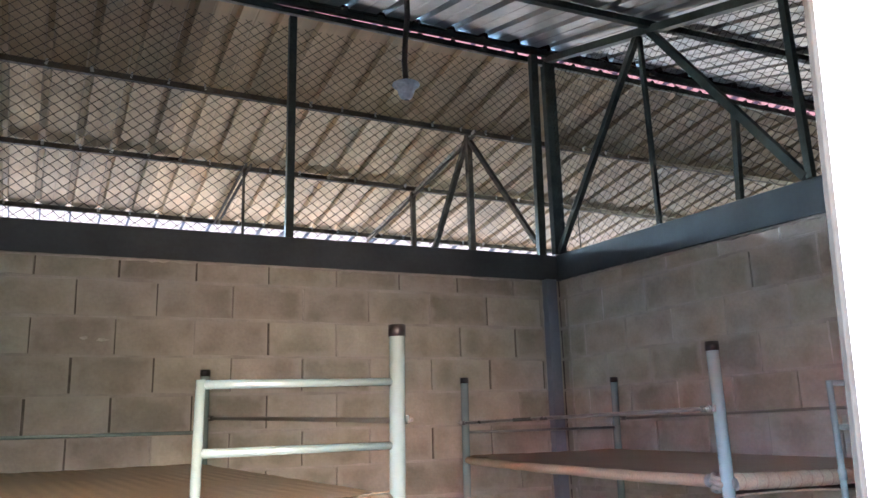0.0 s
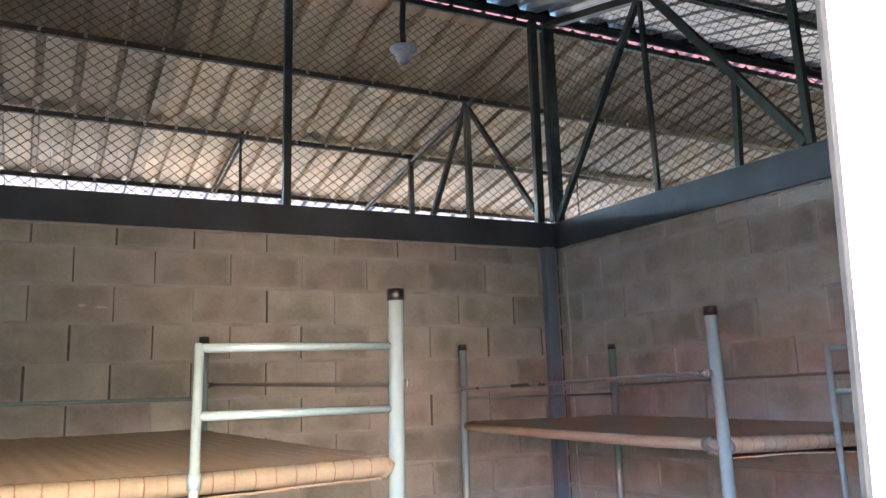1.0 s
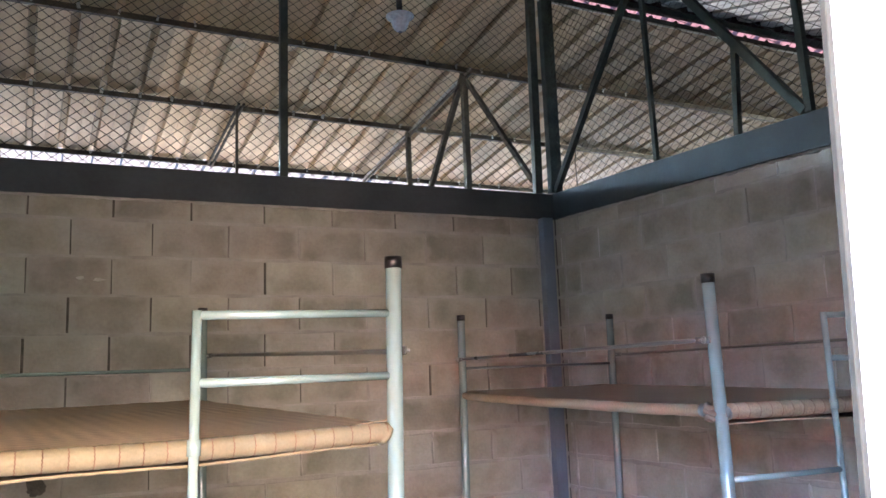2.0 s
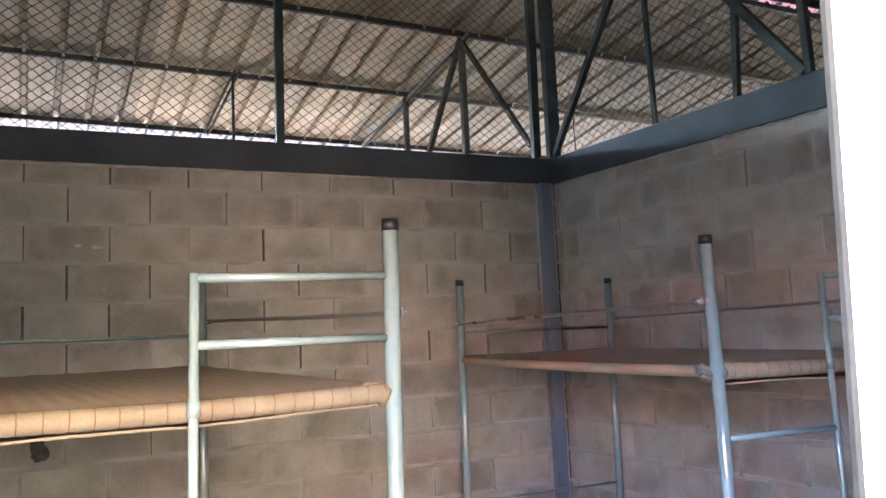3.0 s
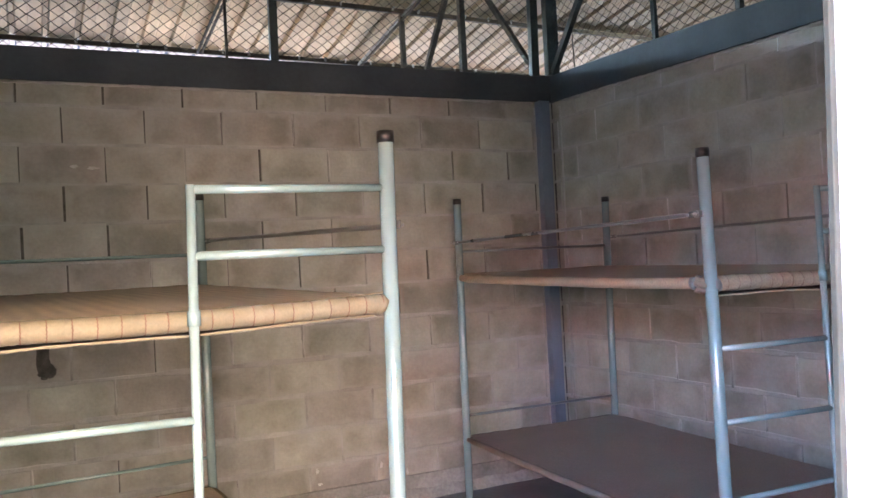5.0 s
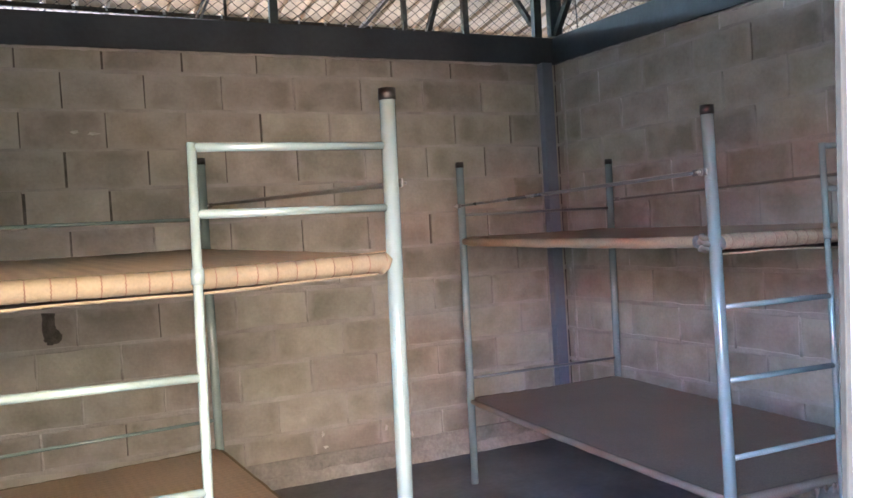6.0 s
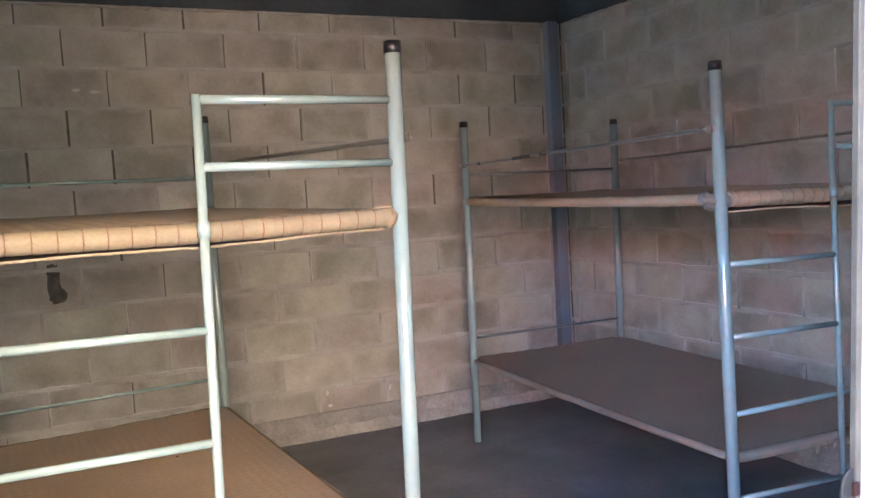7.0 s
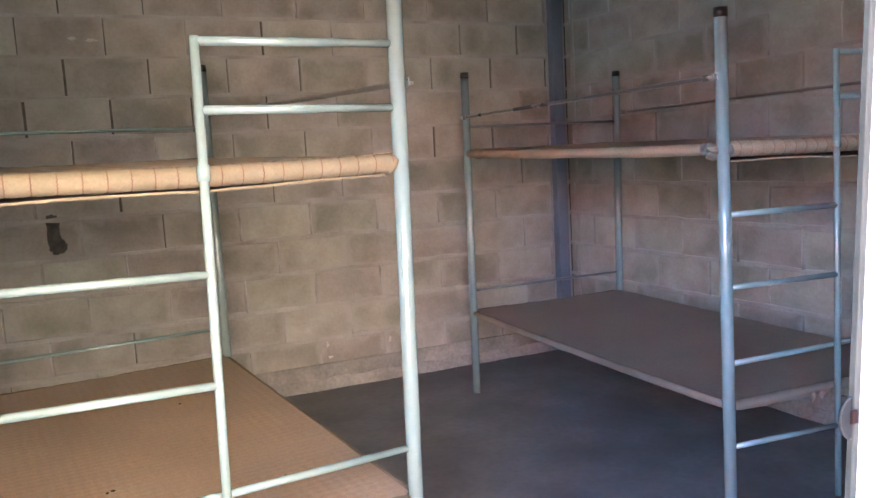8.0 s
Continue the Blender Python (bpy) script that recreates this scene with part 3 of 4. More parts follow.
east_member("top_chord", 0.0, 4.03, 3.9, 4.03 - 0.236 * 3.9, 0.048)
east_member("strut", 0.997, BEAM_TOP, 0.972, 3.80, 0.025)
east_member("strut", 1.575, BEAM_TOP, 1.606, 3.10, 0.030)
east_member("strut", 1.989, BEAM_TOP, 1.965, 3.58, 0.034)
east_member("brace", 0.05, BEAM_TOP + 0.01, 0.96, 3.80, 0.036)
east_member("brace", 1.04, 3.80, 1.965, BEAM_TOP + 0.01, 0.042)
for ob in east_net.children:                # sags with the beam
    ob.data.transform(Matrix(((1, 0, 0, 0), (0, 1, 0, 0), (-0.022, 0, 1, 0), (0, 0, 0, 1))))

hanging = thing("loose_wire", EAST @ pose(2.555, 3.99, -0.006), "loose brown wire hanging on the mesh", "wire")
part("strand", tube(bmesh.new(), [(0, 0, BEAM_TOP), (0.004, 0.006, 2.69), (-0.003, 0.004, 2.77), (0, -0.004, 2.84)], 0.004, 6), BROWN_STEEL, hanging)


# ---- block work: full blocks, cut ends, bed joints ----
COURSE, FIRST, BLOCK_LONG = 0.202, 0.296, 0.40


def block_mesh(length, height, seed):
    rnd = random.Random(seed)
    bm = box(bmesh.new(), -length / 2, length / 2, 0, 0.03, -height / 2, height / 2, 0.002)
    for v in bm.verts:
        v.co += Vector((rnd.uniform(-0.0015, 0.0015), rnd.uniform(-0.0012, 0.0012) if v.co.y < 0.015 else 0, rnd.uniform(-0.001, 0.001)))
    return mesh_of("block", bm, BLOCK)


def block_wall(wall, m, start, end, phase, seed, open_share, long_side=BLOCK_LONG):
    """Blocks along x of m from start to end, the face at y = 0, every second course shifted by half a block."""
    rnd = random.Random(seed)
    shared, ragged = {}, random.Random(seed + 99)
    gap = 0.007
    for k in range(-1, 11):
        z0, z1 = FIRST + COURSE * k, FIRST + COURSE * (k + 1)
        z0, z1 = max(z0, 0.10), min(z1, BEAM_TOP - 0.06)
        first = phase + (long_side / 2 if k % 2 else 0.0)
        n = math.floor((start - first) / long_side)
        while first + n * long_side < end:
            a, b = max(first + n * long_side, start), min(first + (n + 1) * long_side, end)
            n += 1
            if b - a < 0.05:
                continue
            slack = ragged.choice((0.0, 0.0, 0.003, 0.007)) if k > 3 and open_share > 0.5 else 0.0     # some joints stand wide open
            long, high = round(b - a - gap - slack, 3), round(z1 - z0 - 0.004, 3)
            kind = (long, high, rnd.randrange(5))
            if kind not in shared:
                shared[kind] = block_mesh(long, high, hash(kind[:2]) % 9973 + kind[2] * 31)
            ob = new("block", shared[kind])
            ob.parent = wall
            ob.matrix_world = m @ pose((a + b) / 2 + rnd.uniform(-0.002, 0.002), rnd.uniform(-0.001, 0.0006), (z0 + z1) / 2, 0, rnd.uniform(-0.15, 0.15), rnd.uniform(-0.06, 0.06))
            # the upright joint after this block: left open, or smeared with mortar
            if (rnd.random() > (open_share if k > 3 else open_share * 0.6) or (k <= 3 and b > 0.15)) and b < end - 0.05:
                bm = bmesh.new()
                w = rnd.uniform(0.014, 0.024) if k < 4 else rnd.uniform(0.010, 0.018)
                tube(bm, [(b + rnd.uniform(-0.002, 0.002), 0.0045, z) for z in np.linspace(z0 + 0.004, z1 - 0.004, 6)], [w / 2 * rnd.uniform(0.6, 1.2) for _ in range(6)], 6)
                joint = part("mortar_joint", bm, MORTAR_SPLASH if open_share < 0.5 and k > 3 and ragged.random() < 0.6 else MORTAR, wall)
                joint.matrix_world = m
        if 0 <= k < 11 and z1 - z0 > 0.05:
            # the bed joint below this course: squeezed out low on the wall, struck flush above
            low = k < 5
            bm = bmesh.new()
            steps = int((end - start) / 0.07)
            rows = []
            for n in range(steps + 1):
                x = start + (end - start) * n / steps
                out, half = (-0.0028 if low else -0.0008) + rnd.uniform(-0.0012 if low else -0.0008, 0.0007), rnd.uniform(0.009, 0.021) if low else rnd.uniform(0.008, 0.015)
                rows.append([bm.verts.new((x, y, z0 + z)) for y, z in ((0.002, -half), (out, -half * 0.6), (out, half * 0.6), (0.002, half))])
            for p, q in zip(rows, rows[1:]):
                for n in range(3):
                    bm.faces.new((p[n], q[n], q[n + 1], p[n + 1]))
            joint = part("mortar_bed", bm, MORTAR, wall)
            joint.matrix_world = m


# ---- bunk beds ----
POST_R, BAR_R = 0.0208, 0.0103
DECK_HIGH, LOW_DECK = 1.318, 0.43


SEAM_FIRST, SEAM_STEP = 0.05, 0.0475        # from the roll's end to its first seam, and from seam to seam


def roll_sag(f):
    return -0.006 * math.sin(f * math.pi)


def pinch(x):
    """How far the stitches draw the cloth in: deep at a seam, less halfway between two."""
    near = (x - SEAM_FIRST) / SEAM_STEP % 1.0
    near = min(near, 1 - near) * SEAM_STEP
    half = abs(near - SEAM_STEP / 2)
    return 1.025 - 0.06 * math.exp(-(near / 0.0045) ** 2) - 0.03 * math.exp(-(half / 0.004) ** 2)


def stitch_line(bm, x, y, z, r, seed):
    """A zigzag seam round the front of a rolled edge."""
    rnd = random.Random(seed)
    pts = []
    for k in range(17):
        a = radians(-95 + 170 * k / 16)
        pts.append((x + (0.0009 if k % 2 else -0.0009) + rnd.uniform(-0.0004, 0.0004), y - (r * 0.97 + 0.0008) * math.cos(a), z + (r * 0.97 + 0.0008) * math.sin(a)))
    tube(bm, pts, 0.0010, 4)


def rolled(bm, p, q, r, seed, steps=26, creased=False):
    """A rolled cloth edge from p to q, uneven in thickness and height."""
    rnd = random.Random(seed)
    p, q = Vector(p), Vector(q)
    pts, rad = [], []
    for k in range(steps + 1):
        f = k / steps
        pts.append(tuple(p + (q - p) * f + Vector((0, 0, roll_sag(f) + (rnd.uniform(-0.0006, 0.0006) if creased else rnd.uniform(-0.0015, 0.0015))))))
        rad.append(r * (0.8 if k in (0, steps) else 1.0) * (rnd.uniform(0.992, 1.008) * pinch(0.02 + (q - p).length * f) if creased else rnd.uniform(0.96, 1.05)))
    return tube(bm, pts, rad, 16)


def deck(bed, wide, deep, z, r, top_mat, roll_mat, seed, seams, crown=-0.010, gap=(0.0, 0.0)):
    """A cloth-covered bed base: the sagging top and its four rolled edges."""
    rnd = random.Random(seed)
    bm = bmesh.new()
    nx, ny = 12, 20
    grid = [[bm.verts.new((wide * (0.01 + 0.98 * i / nx), deep * (0.005 + 0.99 * j / ny), z + r * 0.80 + crown * math.sin(math.pi * i / nx) * math.sin(math.pi * j / ny) + rnd.uniform(-0.0012, 0.0012))) for i in range(nx + 1)] for j in range(ny + 1)]
    low = [[bm.verts.new(v.co - Vector((0, 0, 0.012))) for v in row] for row in grid]
    for j in range(ny):
        for i in range(nx):
            bm.faces.new((grid[j][i], grid[j][i + 1], grid[j + 1][i + 1], grid[j + 1][i])).smooth = True
            bm.faces.new((low[j][i], low[j + 1][i], low[j + 1][i + 1], low[j][i + 1])).smooth = True
    base = part("bed_base", bm, top_mat, bed, "brown woven mat stretched over the frame")
    front = part("front_roll", rolled(bmesh.new(), (0.02, 0, z), (wide - 0.02, 0, z), r, seed, 160 if seams else 26, seams), roll_mat, base, "tan cloth edge rolled round the tube")
    part("back_roll", rolled(bmesh.new(), (0.02, deep, z), (wide - 0.02, deep, z), r, seed + 1), roll_mat, base)
    part("side_roll", rolled(bmesh.new(), (0, 0.02, z), (0, deep - 0.02, z), r * 0.78, seed + 2), roll_mat, base)
    part("side_roll", rolled(bmesh.new(), (wide, 0.02, z), (wide, deep - 0.02, z), r * 0.78, seed + 3), roll_mat, base)
    if seams:
        thread = STITCH if roll_mat is CANVAS else FAINT_STITCH
        n, x = 0, SEAM_FIRST
        while x < wide - 0.03:
            bm = bmesh.new()
            stitch_line(bm, x, 0, z + roll_sag((x - 0.02) / (wide - 0.04)), r, seed + n)
            part("stitch", bm, thread, base, "" if n else "dark red zigzag stitches")
            x, n = x + SEAM_STEP, n + 1
        # loose board under the front edge, with a torn pale rim; its dark colour stands in for the shade of the gap
        # above it
        bm, rim = bmesh.new(), bmesh.new()
        rows, lip = [], []
        for k in range(41):
            f = k / 40
            drop = r + gap[0] + (gap[1] - gap[0]) * f + 0.003 * math.sin(f * 9 + seed) + rnd.uniform(-0.0008, 0.0008)
            x, out = 0.03 + (wide - 0.08) * f, rnd.uniform(-0.0015, 0.0015)
            rows.append([bm.verts.new((x, y, z - d)) for y, d in ((0.110, 0.022), (0.050, drop * 0.93), (0.006, drop), (0.006, drop + 0.003), (0.050, drop * 0.93 + 0.003), (0.110, 0.025))])
            lip.append([rim.verts.new((x, y, z - d)) for y, d in ((0.0055, drop - 0.0005), (0.001 + out, drop - 0.0005), (0.001 + out, drop + 0.0052), (0.0055, drop + 0.0052))])
        for lines, net, wide_rows in ((rows, bm, 5), (lip, rim, 3)):
            for a, b in zip(lines, lines[1:]):
                for k in range(wide_rows):
                    net.faces.new((a[k], b[k], b[k + 1], a[k + 1]))
        part("loose_flap", bm, SHADE_BOARD, base, "loose board darkened for the shade in the gap")
        part("flap_edge", rim, roll_mat, base, "frayed tan edge of the hanging board")
    return base


def bunk_bed(m, wide, deep, mid, label, seed, back_rail, cloths, paint, deck_lift, lean=0.0, far_lean=0.0, tall=1.742, lift=0.0, crown=0.0, rail_mat=None, deck_high=DECK_HIGH, roll_r=0.0240, rail_high=(1.517, 1.517), rungs=(1.086, 0.845, 0.572, 0.30), rung_drop=0.0, low=(LOW_DECK, 0.0), gap=(0.014, 0.005), far_shift=0.0):
    """A steel bunk bed: its ladder and guard stand at y = 0, the upright between them at x = mid."""
    bed = thing("bunk_bed", m, label, "bunk bed", "bunk beds in the room")
    for x, y in ((0, 0), (wide, 0), (0, deep), (wide, deep)):
        top = tall + (lift if y else 0.0)
        post = part("post", rod(bmesh.new(), (x, y, 0.0), (x, y, top - 0.004), POST_R, 24), paint, bed)
        bm = rod(bmesh.new(), (x, y, top - 0.030), (x, y, top), POST_R + 0.0022, 20)
        part("end_cap", bm, CAP, post, "black plastic end cap")
    up = part("ladder_upright", rod(bmesh.new(), (mid, -0.030, 0.04), (mid, -0.030, 1.602 + BAR_R), BAR_R + 0.0008, 14), paint, bed)
    part("collar", rod(bmesh.new(), (mid, -0.030, deck_high - 0.016), (mid, -0.030, deck_high + 0.018), BAR_R + 0.0045, 14), paint, up)
    bm = rod(bmesh.new(), (mid, -0.030, 1.602), (wide - POST_R + 0.003, 0, 1.612), BAR_R, 14)
    part("guard_bar", bm, paint, bed)
    part("guard_bar", rod(bmesh.new(), (mid, -0.030, 1.455), (wide - POST_R + 0.003, 0, 1.455), BAR_R, 14), paint, bed)
    for z, x1 in zip(rungs, (mid, mid, wide - POST_R + 0.003, mid)):
        part("rung", rod(bmesh.new(), (POST_R - 0.003, 0, z - rung_drop), (x1, -0.030 if x1 == mid else 0.0, z), 0.0098, 12), paint, bed)
    for z in (back_rail, 0.578):
        part("back_bar", rod(bmesh.new(), (POST_R - 0.003, deep, z), (wide - POST_R + 0.003, deep, z), 0.0080, 10), paint if rail_mat else RAIL_PAINT, bed)
    # side rails with flattened ends, bolted on the outside of the posts
    for side, x in ((-1, -POST_R - 0.006), (1, wide + POST_R + 0.006)):
        z0, z1 = rail_high
        bm = bmesh.new()
        tube(bm, [(x, 0.05, z0), (x, 0.08, z0), (x, deep - 0.08, z1), (x, deep - 0.05, z1)], [0.005, 0.0078, 0.0078, 0.005], 10)
        for y, z in ((0.02, z0), (deep - 0.02, z1)):
            box(bm, x - 0.003, x + 0.003, y - 0.035, y + 0.035, z - 0.011, z + 0.011, 0.002)
        rail = part("side_rail", bm, rail_mat or (RAIL_PAINT if side < 0 else DARK_RAIL), bed)
        for y, z in ((0.012, z0), (deep - 0.012, z1)):
            bm = rod(bmesh.new(), (x - 0.012, y, z), (x + 0.012, y, z), 0.0045, 10)
            rod(bm, (x + side * 0.003, y, z), (x + side * 0.008, y, z), 0.012, 14)
            rod(bm, (x + side * 0.008, y, z), (x + side * 0.014, y, z), 0.007, 6)
            rod(bm, (x + side * 0.014, y, z), (x + side * 0.024, y, z), 0.004, 8)
            part("bolt", bm, ZINC, rail, "zinc bolt and washer")
    base = deck(bed, wide, deep, deck_high, roll_r, cloths[0], cloths[1], seed, True, crown, gap)
    for ob in (base, *base.children):           # the far end hangs a little higher
        for v in ob.data.vertices:
            v.co.z += deck_lift * v.co.y / deep
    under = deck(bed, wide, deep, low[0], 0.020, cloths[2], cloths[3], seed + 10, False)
    for ob in (under, *under.children):
        for v in ob.data.vertices:
            v.co.z += low[1] * v.co.y / deep
    bm = rod(bmesh.new(), (0.0, 0, deck_high - 0.004), (0.030, 0, deck_high - 0.004), 0.0248, 12)
    part("corner_socket", bm, RAIL_PAINT, bed, "grey welded tube socket")
    if rail_mat:                                # the roll's end is left loose against the post
        hem = [(wide - 0.050 + 0.006 * k, 0, deck_high + roll_sag(0.96) * 0.3 - 0.0006 * k * k) for k in range(5)]
        part("loose_hem", tube(bmesh.new(), hem, [roll_r * f for f in (0.98, 1.02, 1.05, 1.09, 1.12)], 16), cloths[1], bed, "tan cloth hem standing loose at the post")
        bm = bmesh.new()
        grid = [[bm.verts.new((wide - 0.100 + 0.016 * i, 0.004 + 0.012 * j, deck_high + roll_r * 0.86 + 0.0013 * i * (1 - 0.3 * j) + d)) for i in range(6)] for d in (0.0, 0.0025) for j in range(3)]
        for row in (0, 1, 3, 4):
            for i in range(5):
                bm.faces.new((grid[row][i], grid[row][i + 1], grid[row + 1][i + 1], grid[row + 1][i]))
        for i in range(5):
            bm.faces.new((grid[0][i], grid[0][i + 1], grid[3][i + 1], grid[3][i]))
        part("curled_edge", bm, cloths[0], bed, "curled edge of the woven mat")
    else:                                       # the cloth's corner is knotted round the post
        for n, (z, fat, reach) in enumerate(((-0.022, 0.0100, 0.002), (-0.002, 0.0115, 0.0035), (0.015, 0.0095, 0.002))):
            ring = []
            for k in range(25):
                a = math.tau * k / 24
                wide_at = POST_R + reach + 0.0022 * math.sin(3 * a + n * 2.1)
                ring.append((wide_at * math.cos(a), 0.028 + wide_at * math.sin(a), deck_high + z + 0.005 * math.cos(a * 2 + n)))
            part("cloth_tie", tube(bmesh.new(), ring, [fat + 0.0016 * math.sin(k * 2.3 + n) for k in range(25)], 10), cloths[3], bed, "" if n else "grey cloth knotted behind the post")
        part("tape_band", rod(bmesh.new(), (0, 0.052, deck_high + 0.001), (0, 0.082, deck_high + 0.001), roll_r * 0.78 + 0.0012, 18), RAIL_PAINT, bed, "dull blue-grey tape round the cloth edge")
    rnd = random.Random(seed)
    for n in range(4):
        x = mid - 0.10 + 0.035 * n + rnd.uniform(-0.01, 0.01)
        drop = rnd.uniform(0.015, 0.035)
        bm = tube(bmesh.new(), [(x, -0.012, low[0] - 0.014), (x + 0.004, -0.018, low[0] - 0.022), (x + rnd.uniform(-0.012, 0.012), -0.014, low[0] - 0.020 - drop)], [0.012, 0.009, 0.002], 6)
        part("torn_shred", bm, cloths[2], bed)
    if lean:                                    # the frame is racked a little sideways
        for ob in bed.children_recursive:
            for v in ob.data.vertices:
                f = v.co.y / deep
                v.co.x += (lean * (1 - f) + far_lean * f) * (v.co.z - 1.55) + far_shift * f
    return bed


TURN_A = radians(6.9)
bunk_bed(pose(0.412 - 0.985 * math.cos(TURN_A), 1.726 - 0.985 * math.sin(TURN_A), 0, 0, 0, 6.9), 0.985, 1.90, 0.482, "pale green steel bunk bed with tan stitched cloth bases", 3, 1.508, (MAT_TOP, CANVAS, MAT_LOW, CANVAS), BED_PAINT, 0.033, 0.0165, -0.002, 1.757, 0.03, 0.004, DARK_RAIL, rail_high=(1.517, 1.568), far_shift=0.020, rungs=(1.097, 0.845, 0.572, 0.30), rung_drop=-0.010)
bunk_bed(pose(1.548, 1.812, 0, 0, 0, -0.8), 0.972, 1.915, 0.468, "corner bunk bed, pale steel tinted by blue daylight, brown cloth bases", 21, 1.468, (DULL_TOP, DULL_CANVAS, DULL_MAT, GREY_CLOTH), BED_BLUE_LIT, 0.024, -0.014, 0.0105, lift=0.013, deck_high=1.300, roll_r=0.0268, rail_high=(1.528, 1.517), rungs=(1.086, 0.845, 0.588, 0.30), low=(0.444, 0.008), gap=(0.010, 0.026))


# ---- hanging lamp ----
lamp = thing("pendant_lamp", pose(0.772, 2.5, 2.79), "small frosted lamp on a black cord from the roof", "lamp")
part("cord", tube(bmesh.new(), [(0, 0, 0.035), (-0.004, 0, 0.12), (0.002, 0, 0.22), (0.012, 0, 0.32), (0.010, 0, 0.45), (0.004, 0, 0.70)], 0.0115, 10), RUBBER, lamp, "black cord")
bm = bmesh.new()
rings = []
for r, z in ((0.010, 0.045), (0.030, 0.032), (0.054, 0.024), (0.055, 0.019), (0.036, 0.004), (0.030, -0.018), (0.024, -0.032), (0.010, -0.040)):
    rings.append([bm.verts.new((r * math.cos(k * math.tau / 20), r * math.sin(k * math.tau / 20), z)) for k in range(20)])
for a, b in zip(rings, rings[1:]):
    for k in range(20):
        bm.faces.new((a[k], a[(k + 1) % 20], b[(k + 1) % 20], b[k])).smooth = True
bm.faces.new(rings[0])
bm.faces.new(rings[-1][::-1])
part("holder", bm, FROSTED, lamp, "frosted bluish plastic holder")

# ---- door frame ----
JAMB_LEAN = 0.045                       # the jamb stands a little out of plumb


def jamb_x(z):
    return 0.3374 + JAMB_LEAN * (z - 1.30)


frame_bm, lip_bm = bmesh.new(), bmesh.new()
box(frame_bm, 0.0068, 0.13, Y_SOUTH - 0.18, Y_SOUTH - 0.008, 0, DOOR_HEAD)
box(lip_bm, 0.0, 0.05, Y_SOUTH - 0.0078, Y_SOUTH, 0, DOOR_HEAD, 0.001)
for made in (frame_bm, lip_bm):
    for v in made.verts:
        v.co.x += jamb_x(v.co.z)
box(frame_bm, DOOR_LEFT - 0.05, DOOR_LEFT + 0.003, Y_SOUTH - 0.012, Y_SOUTH, 0, DOOR_HEAD, 0.002)
box(frame_bm, DOOR_LEFT - 0.05, DOOR_RIGHT + 0.08, Y_SOUTH - 0.012, Y_SOUTH, DOOR_HEAD, DOOR_HEAD + 0.05, 0.002)
door = structure("door_1", frame_bm, WHITE_PAINT, "white-painted steel door frame with a small latch", "door frame")
part("frame_lip", lip_bm, LIP_SHADE_PAINT, door, "steel edge of the frame, its weaker light painted as grey")
bm = bmesh.new()
rim = [(0.0160 * math.cos(a), 0.0205 * math.sin(a)) for a in np.linspace(radians(95), radians(265), 17)]
front, back = ([bm.verts.new((jamb_x(1.0585) - 0.004 + x, y, 1.0615 + z)) for x, z in rim] for y in (Y_SOUTH - 0.009, Y_SOUTH - 0.006))
bm.faces.new(front)
bm.faces.new(back[::-1])
for n in range(17):
    bm.faces.new((front[n], back[n], back[(n + 1) % 17], front[(n + 1) % 17]))
latch = part("latch", bm, LATCH, door, "rounded grey steel latch plate")
part("latch_rim", tube(bmesh.new(), [(jamb_x(1.0585) - 0.004 + x, Y_SOUTH - 0.0085, 1.0615 + z) for x, z in rim], 0.0011, 8), LATCH_RIM, latch)
part("latch_bolt", box(bmesh.new(), jamb_x(1.06) - 0.0075, jamb_x(1.06) + 0.001, Y_SOUTH - 0.012, Y_SOUTH - 0.0085, 1.0560, 1.0695, 0.001), RUST, latch, "rusty latch bolt")
part("rust_seam", tube(bmesh.new(), [(jamb_x(1.046) + 0.0014 + 0.0003 * math.sin(k * 2.1), Y_SOUTH - 0.016 - 0.01 * k, 1.0465 + 0.0006 * math.sin(k * 1.3)) for k in range(17)], 0.0008, 6), RUST_SEAM, door, "thin rusty seam in the white paint")

# ---- the blocks ----
block_wall(north, pose(0, Y_NORTH, 0), X_WEST, X_EAST, -0.165, 5, 0.78)
block_wall(east, EAST @ pose(X_EAST, 0, 0, 0, 0, -90), -Y_NORTH, -Y_SOUTH - 0.13, -3.6675, 6, 0.2, 0.385)

# lumpy mortar squeezed out under the ring beams and beside the column
def mortar_bead(wall, p, q, r, seed):
    rnd = random.Random(seed)
    p, q = Vector(p), Vector(q)
    steps = int((q - p).length / 0.03)
    pts = [tuple(p + (q - p) * (n / steps) + Vector((rnd.uniform(-1, 1), rnd.uniform(-1, 1), rnd.uniform(-1, 1))) * r * 0.25) for n in range(steps + 1)]
    bead = part("mortar_bead", tube(bmesh.new(), pts, [r * rnd.uniform(0.45, 1.5) for _ in pts], 7), MORTAR, wall)
    bead.matrix_world = EAST if wall is east else Matrix()


mortar_bead(north, (X_WEST, 4.299, BEAM_LOW - 0.004), (2.44, 4.299, BEAM_LOW - 0.004), 0.010, 61)
mortar_bead(east, (2.589, 4.19, BEAM_LOW - 0.006), (2.589, 0.6, BEAM_LOW - 0.085), 0.010, 62)
mortar_bead(east, (2.589, 4.212, 0.16), (2.589, 4.212, 2.40), 0.009, 63)
mortar_bead(north, (2.450, 4.299, 0.16), (2.450, 4.299, 2.40), 0.007, 64)

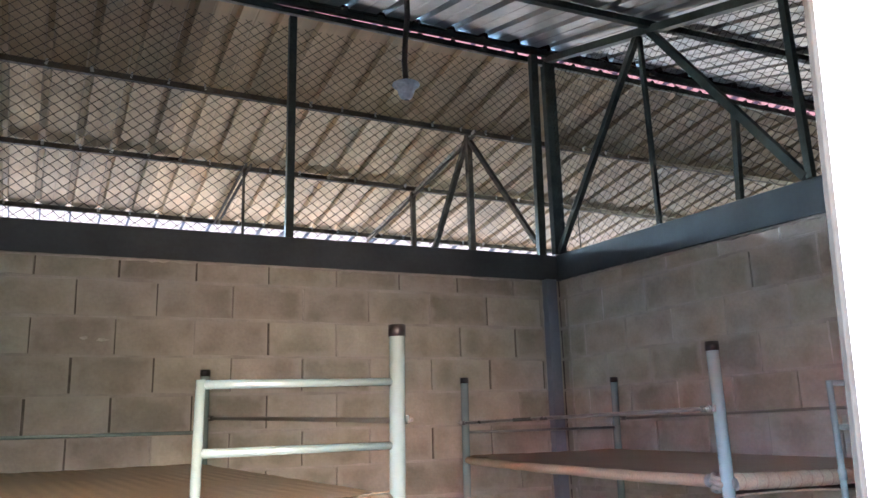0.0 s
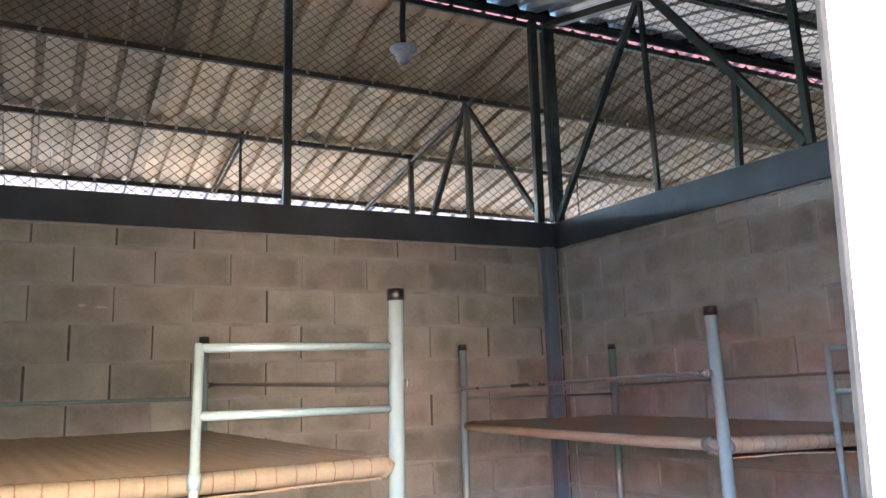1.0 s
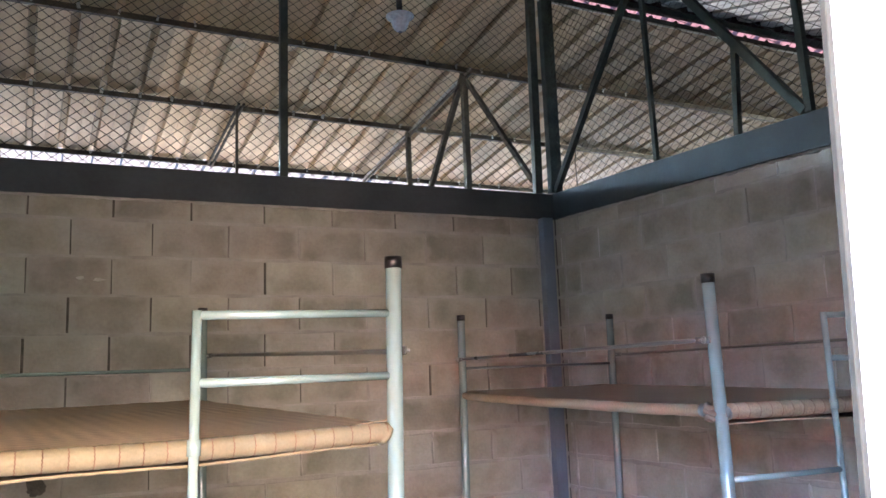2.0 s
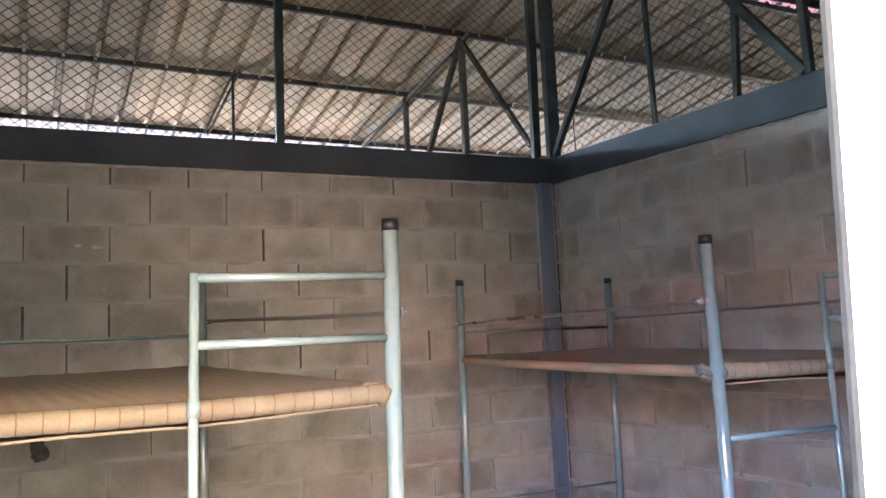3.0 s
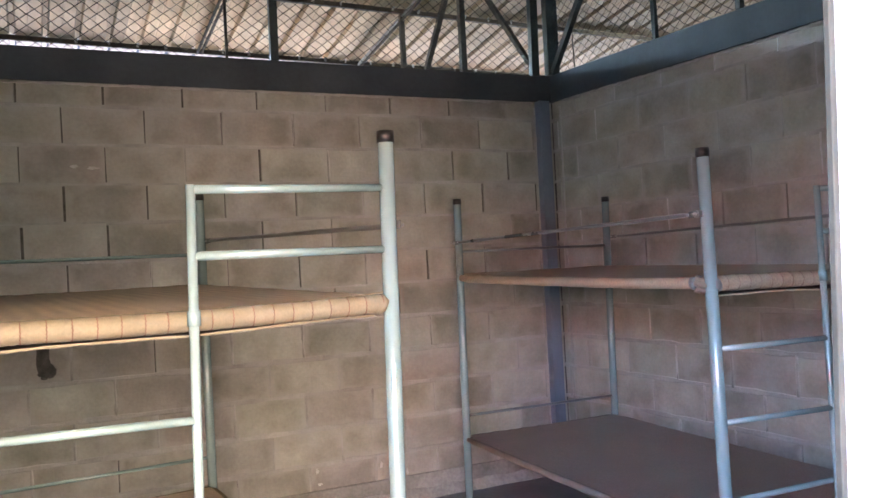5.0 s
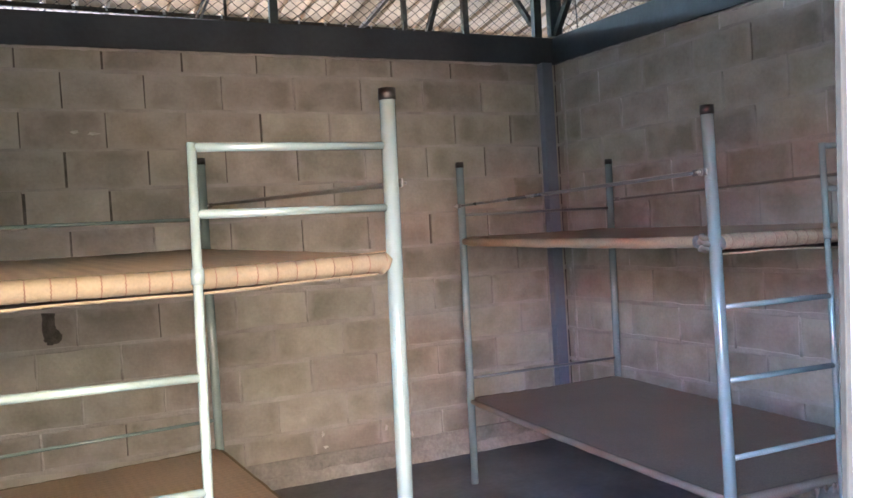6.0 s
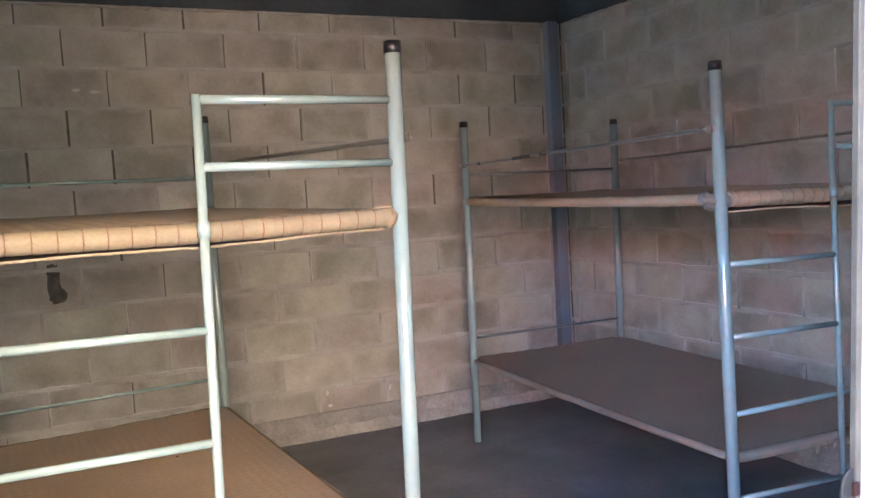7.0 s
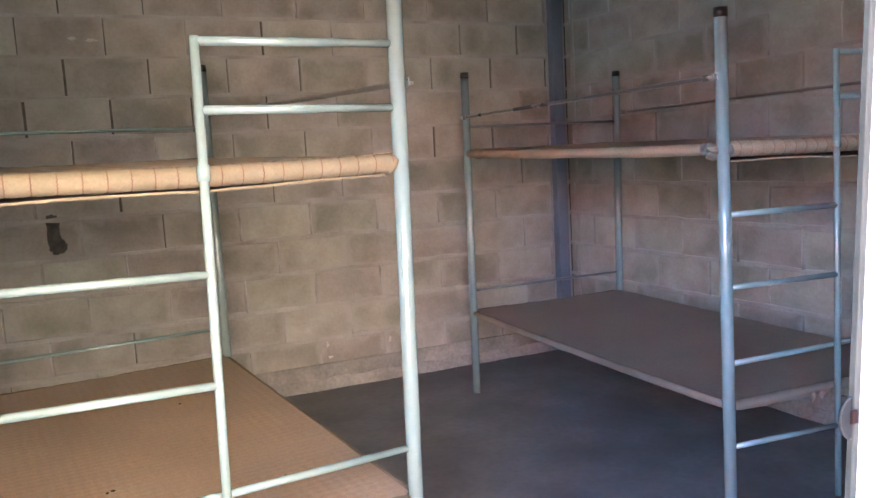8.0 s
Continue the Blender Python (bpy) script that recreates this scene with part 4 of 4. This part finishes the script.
# thin splashes of mortar left on the north wall
rnd = random.Random(77)
for x, z, wide, high in ((-0.226, 1.995, 0.045, 0.012), (-0.314, 2.004, 0.03, 0.01), (0.88, 0.259, 0.012, 0.02), (1.268, 0.237, 0.015, 0.03), (1.431, 0.177, 0.012, 0.025), (0.892, 0.183, 0.02, 0.012)):
    bm = bmesh.new()
    ring = [bm.verts.new((x + wide * math.cos(a) * rnd.uniform(0.4, 1.0), 0.0, z + high * math.sin(a) * rnd.uniform(0.4, 1.0))) for a in np.linspace(0, math.tau, 14, endpoint=False)]
    heart = bm.verts.new((x, -0.003, z))
    for n in range(14):
        bm.faces.new((ring[n], ring[(n + 1) % 14], heart))
    part("mortar_splash", bm, MORTAR_SPLASH, north).matrix_world = pose(0, Y_NORTH - 0.0018, 0)

# damp dark patch in an upright joint of the north wall, behind the bed
bm = bmesh.new()
outline = [(-0.520, 1.125), (-0.522, 1.07), (-0.521, 1.01), (-0.519, 0.955), (-0.500, 0.932), (-0.462, 0.934), (-0.440, 0.948), (-0.434, 0.972), (-0.444, 0.995), (-0.458, 1.012), (-0.464, 1.045), (-0.461, 1.09), (-0.468, 1.125), (-0.495, 1.135)]
ragged = random.Random(12)
outline = [(p[0] + (q[0] - p[0]) * f / 4 + ragged.uniform(-0.004, 0.004), p[1] + (q[1] - p[1]) * f / 4 + ragged.uniform(-0.004, 0.004)) for p, q in zip(outline, outline[1:] + outline[:1]) for f in range(4)]
front, back = ([bm.verts.new((x, y, z)) for x, z in outline] for y in (-0.0015, 0.004))
bm.faces.new(front)
for n in range(len(outline)):
    bm.faces.new((front[n], back[n], back[(n + 1) % len(outline)], front[(n + 1) % len(outline)]))
part("damp_patch", bm, GAP, north, "dark damp patch").matrix_world = pose(0, Y_NORTH, 0)

# crumbs on the lower woven mat
rnd = random.Random(31)
for x, y in ((-0.078, 2.942), (0.117, 2.032), (0.315, 1.938), (-0.337, 2.186), (-0.352, 2.176)):
    bm = bmesh.new()
    bmesh.ops.create_icosphere(bm, subdivisions=1, radius=0.006)
    for v in bm.verts:
        v.co = Vector((v.co.x * rnd.uniform(0.7, 1.5), v.co.y * rnd.uniform(0.7, 1.2), v.co.z * 0.5))
    crumb = tagged(part("crumb", bm, RUBBER), "small dark crumb lying on the woven mat", "crumb", "crumbs on the mat")
    crumb.matrix_world = pose(x, y, 0.4435, 0, 0, rnd.uniform(0, 180))
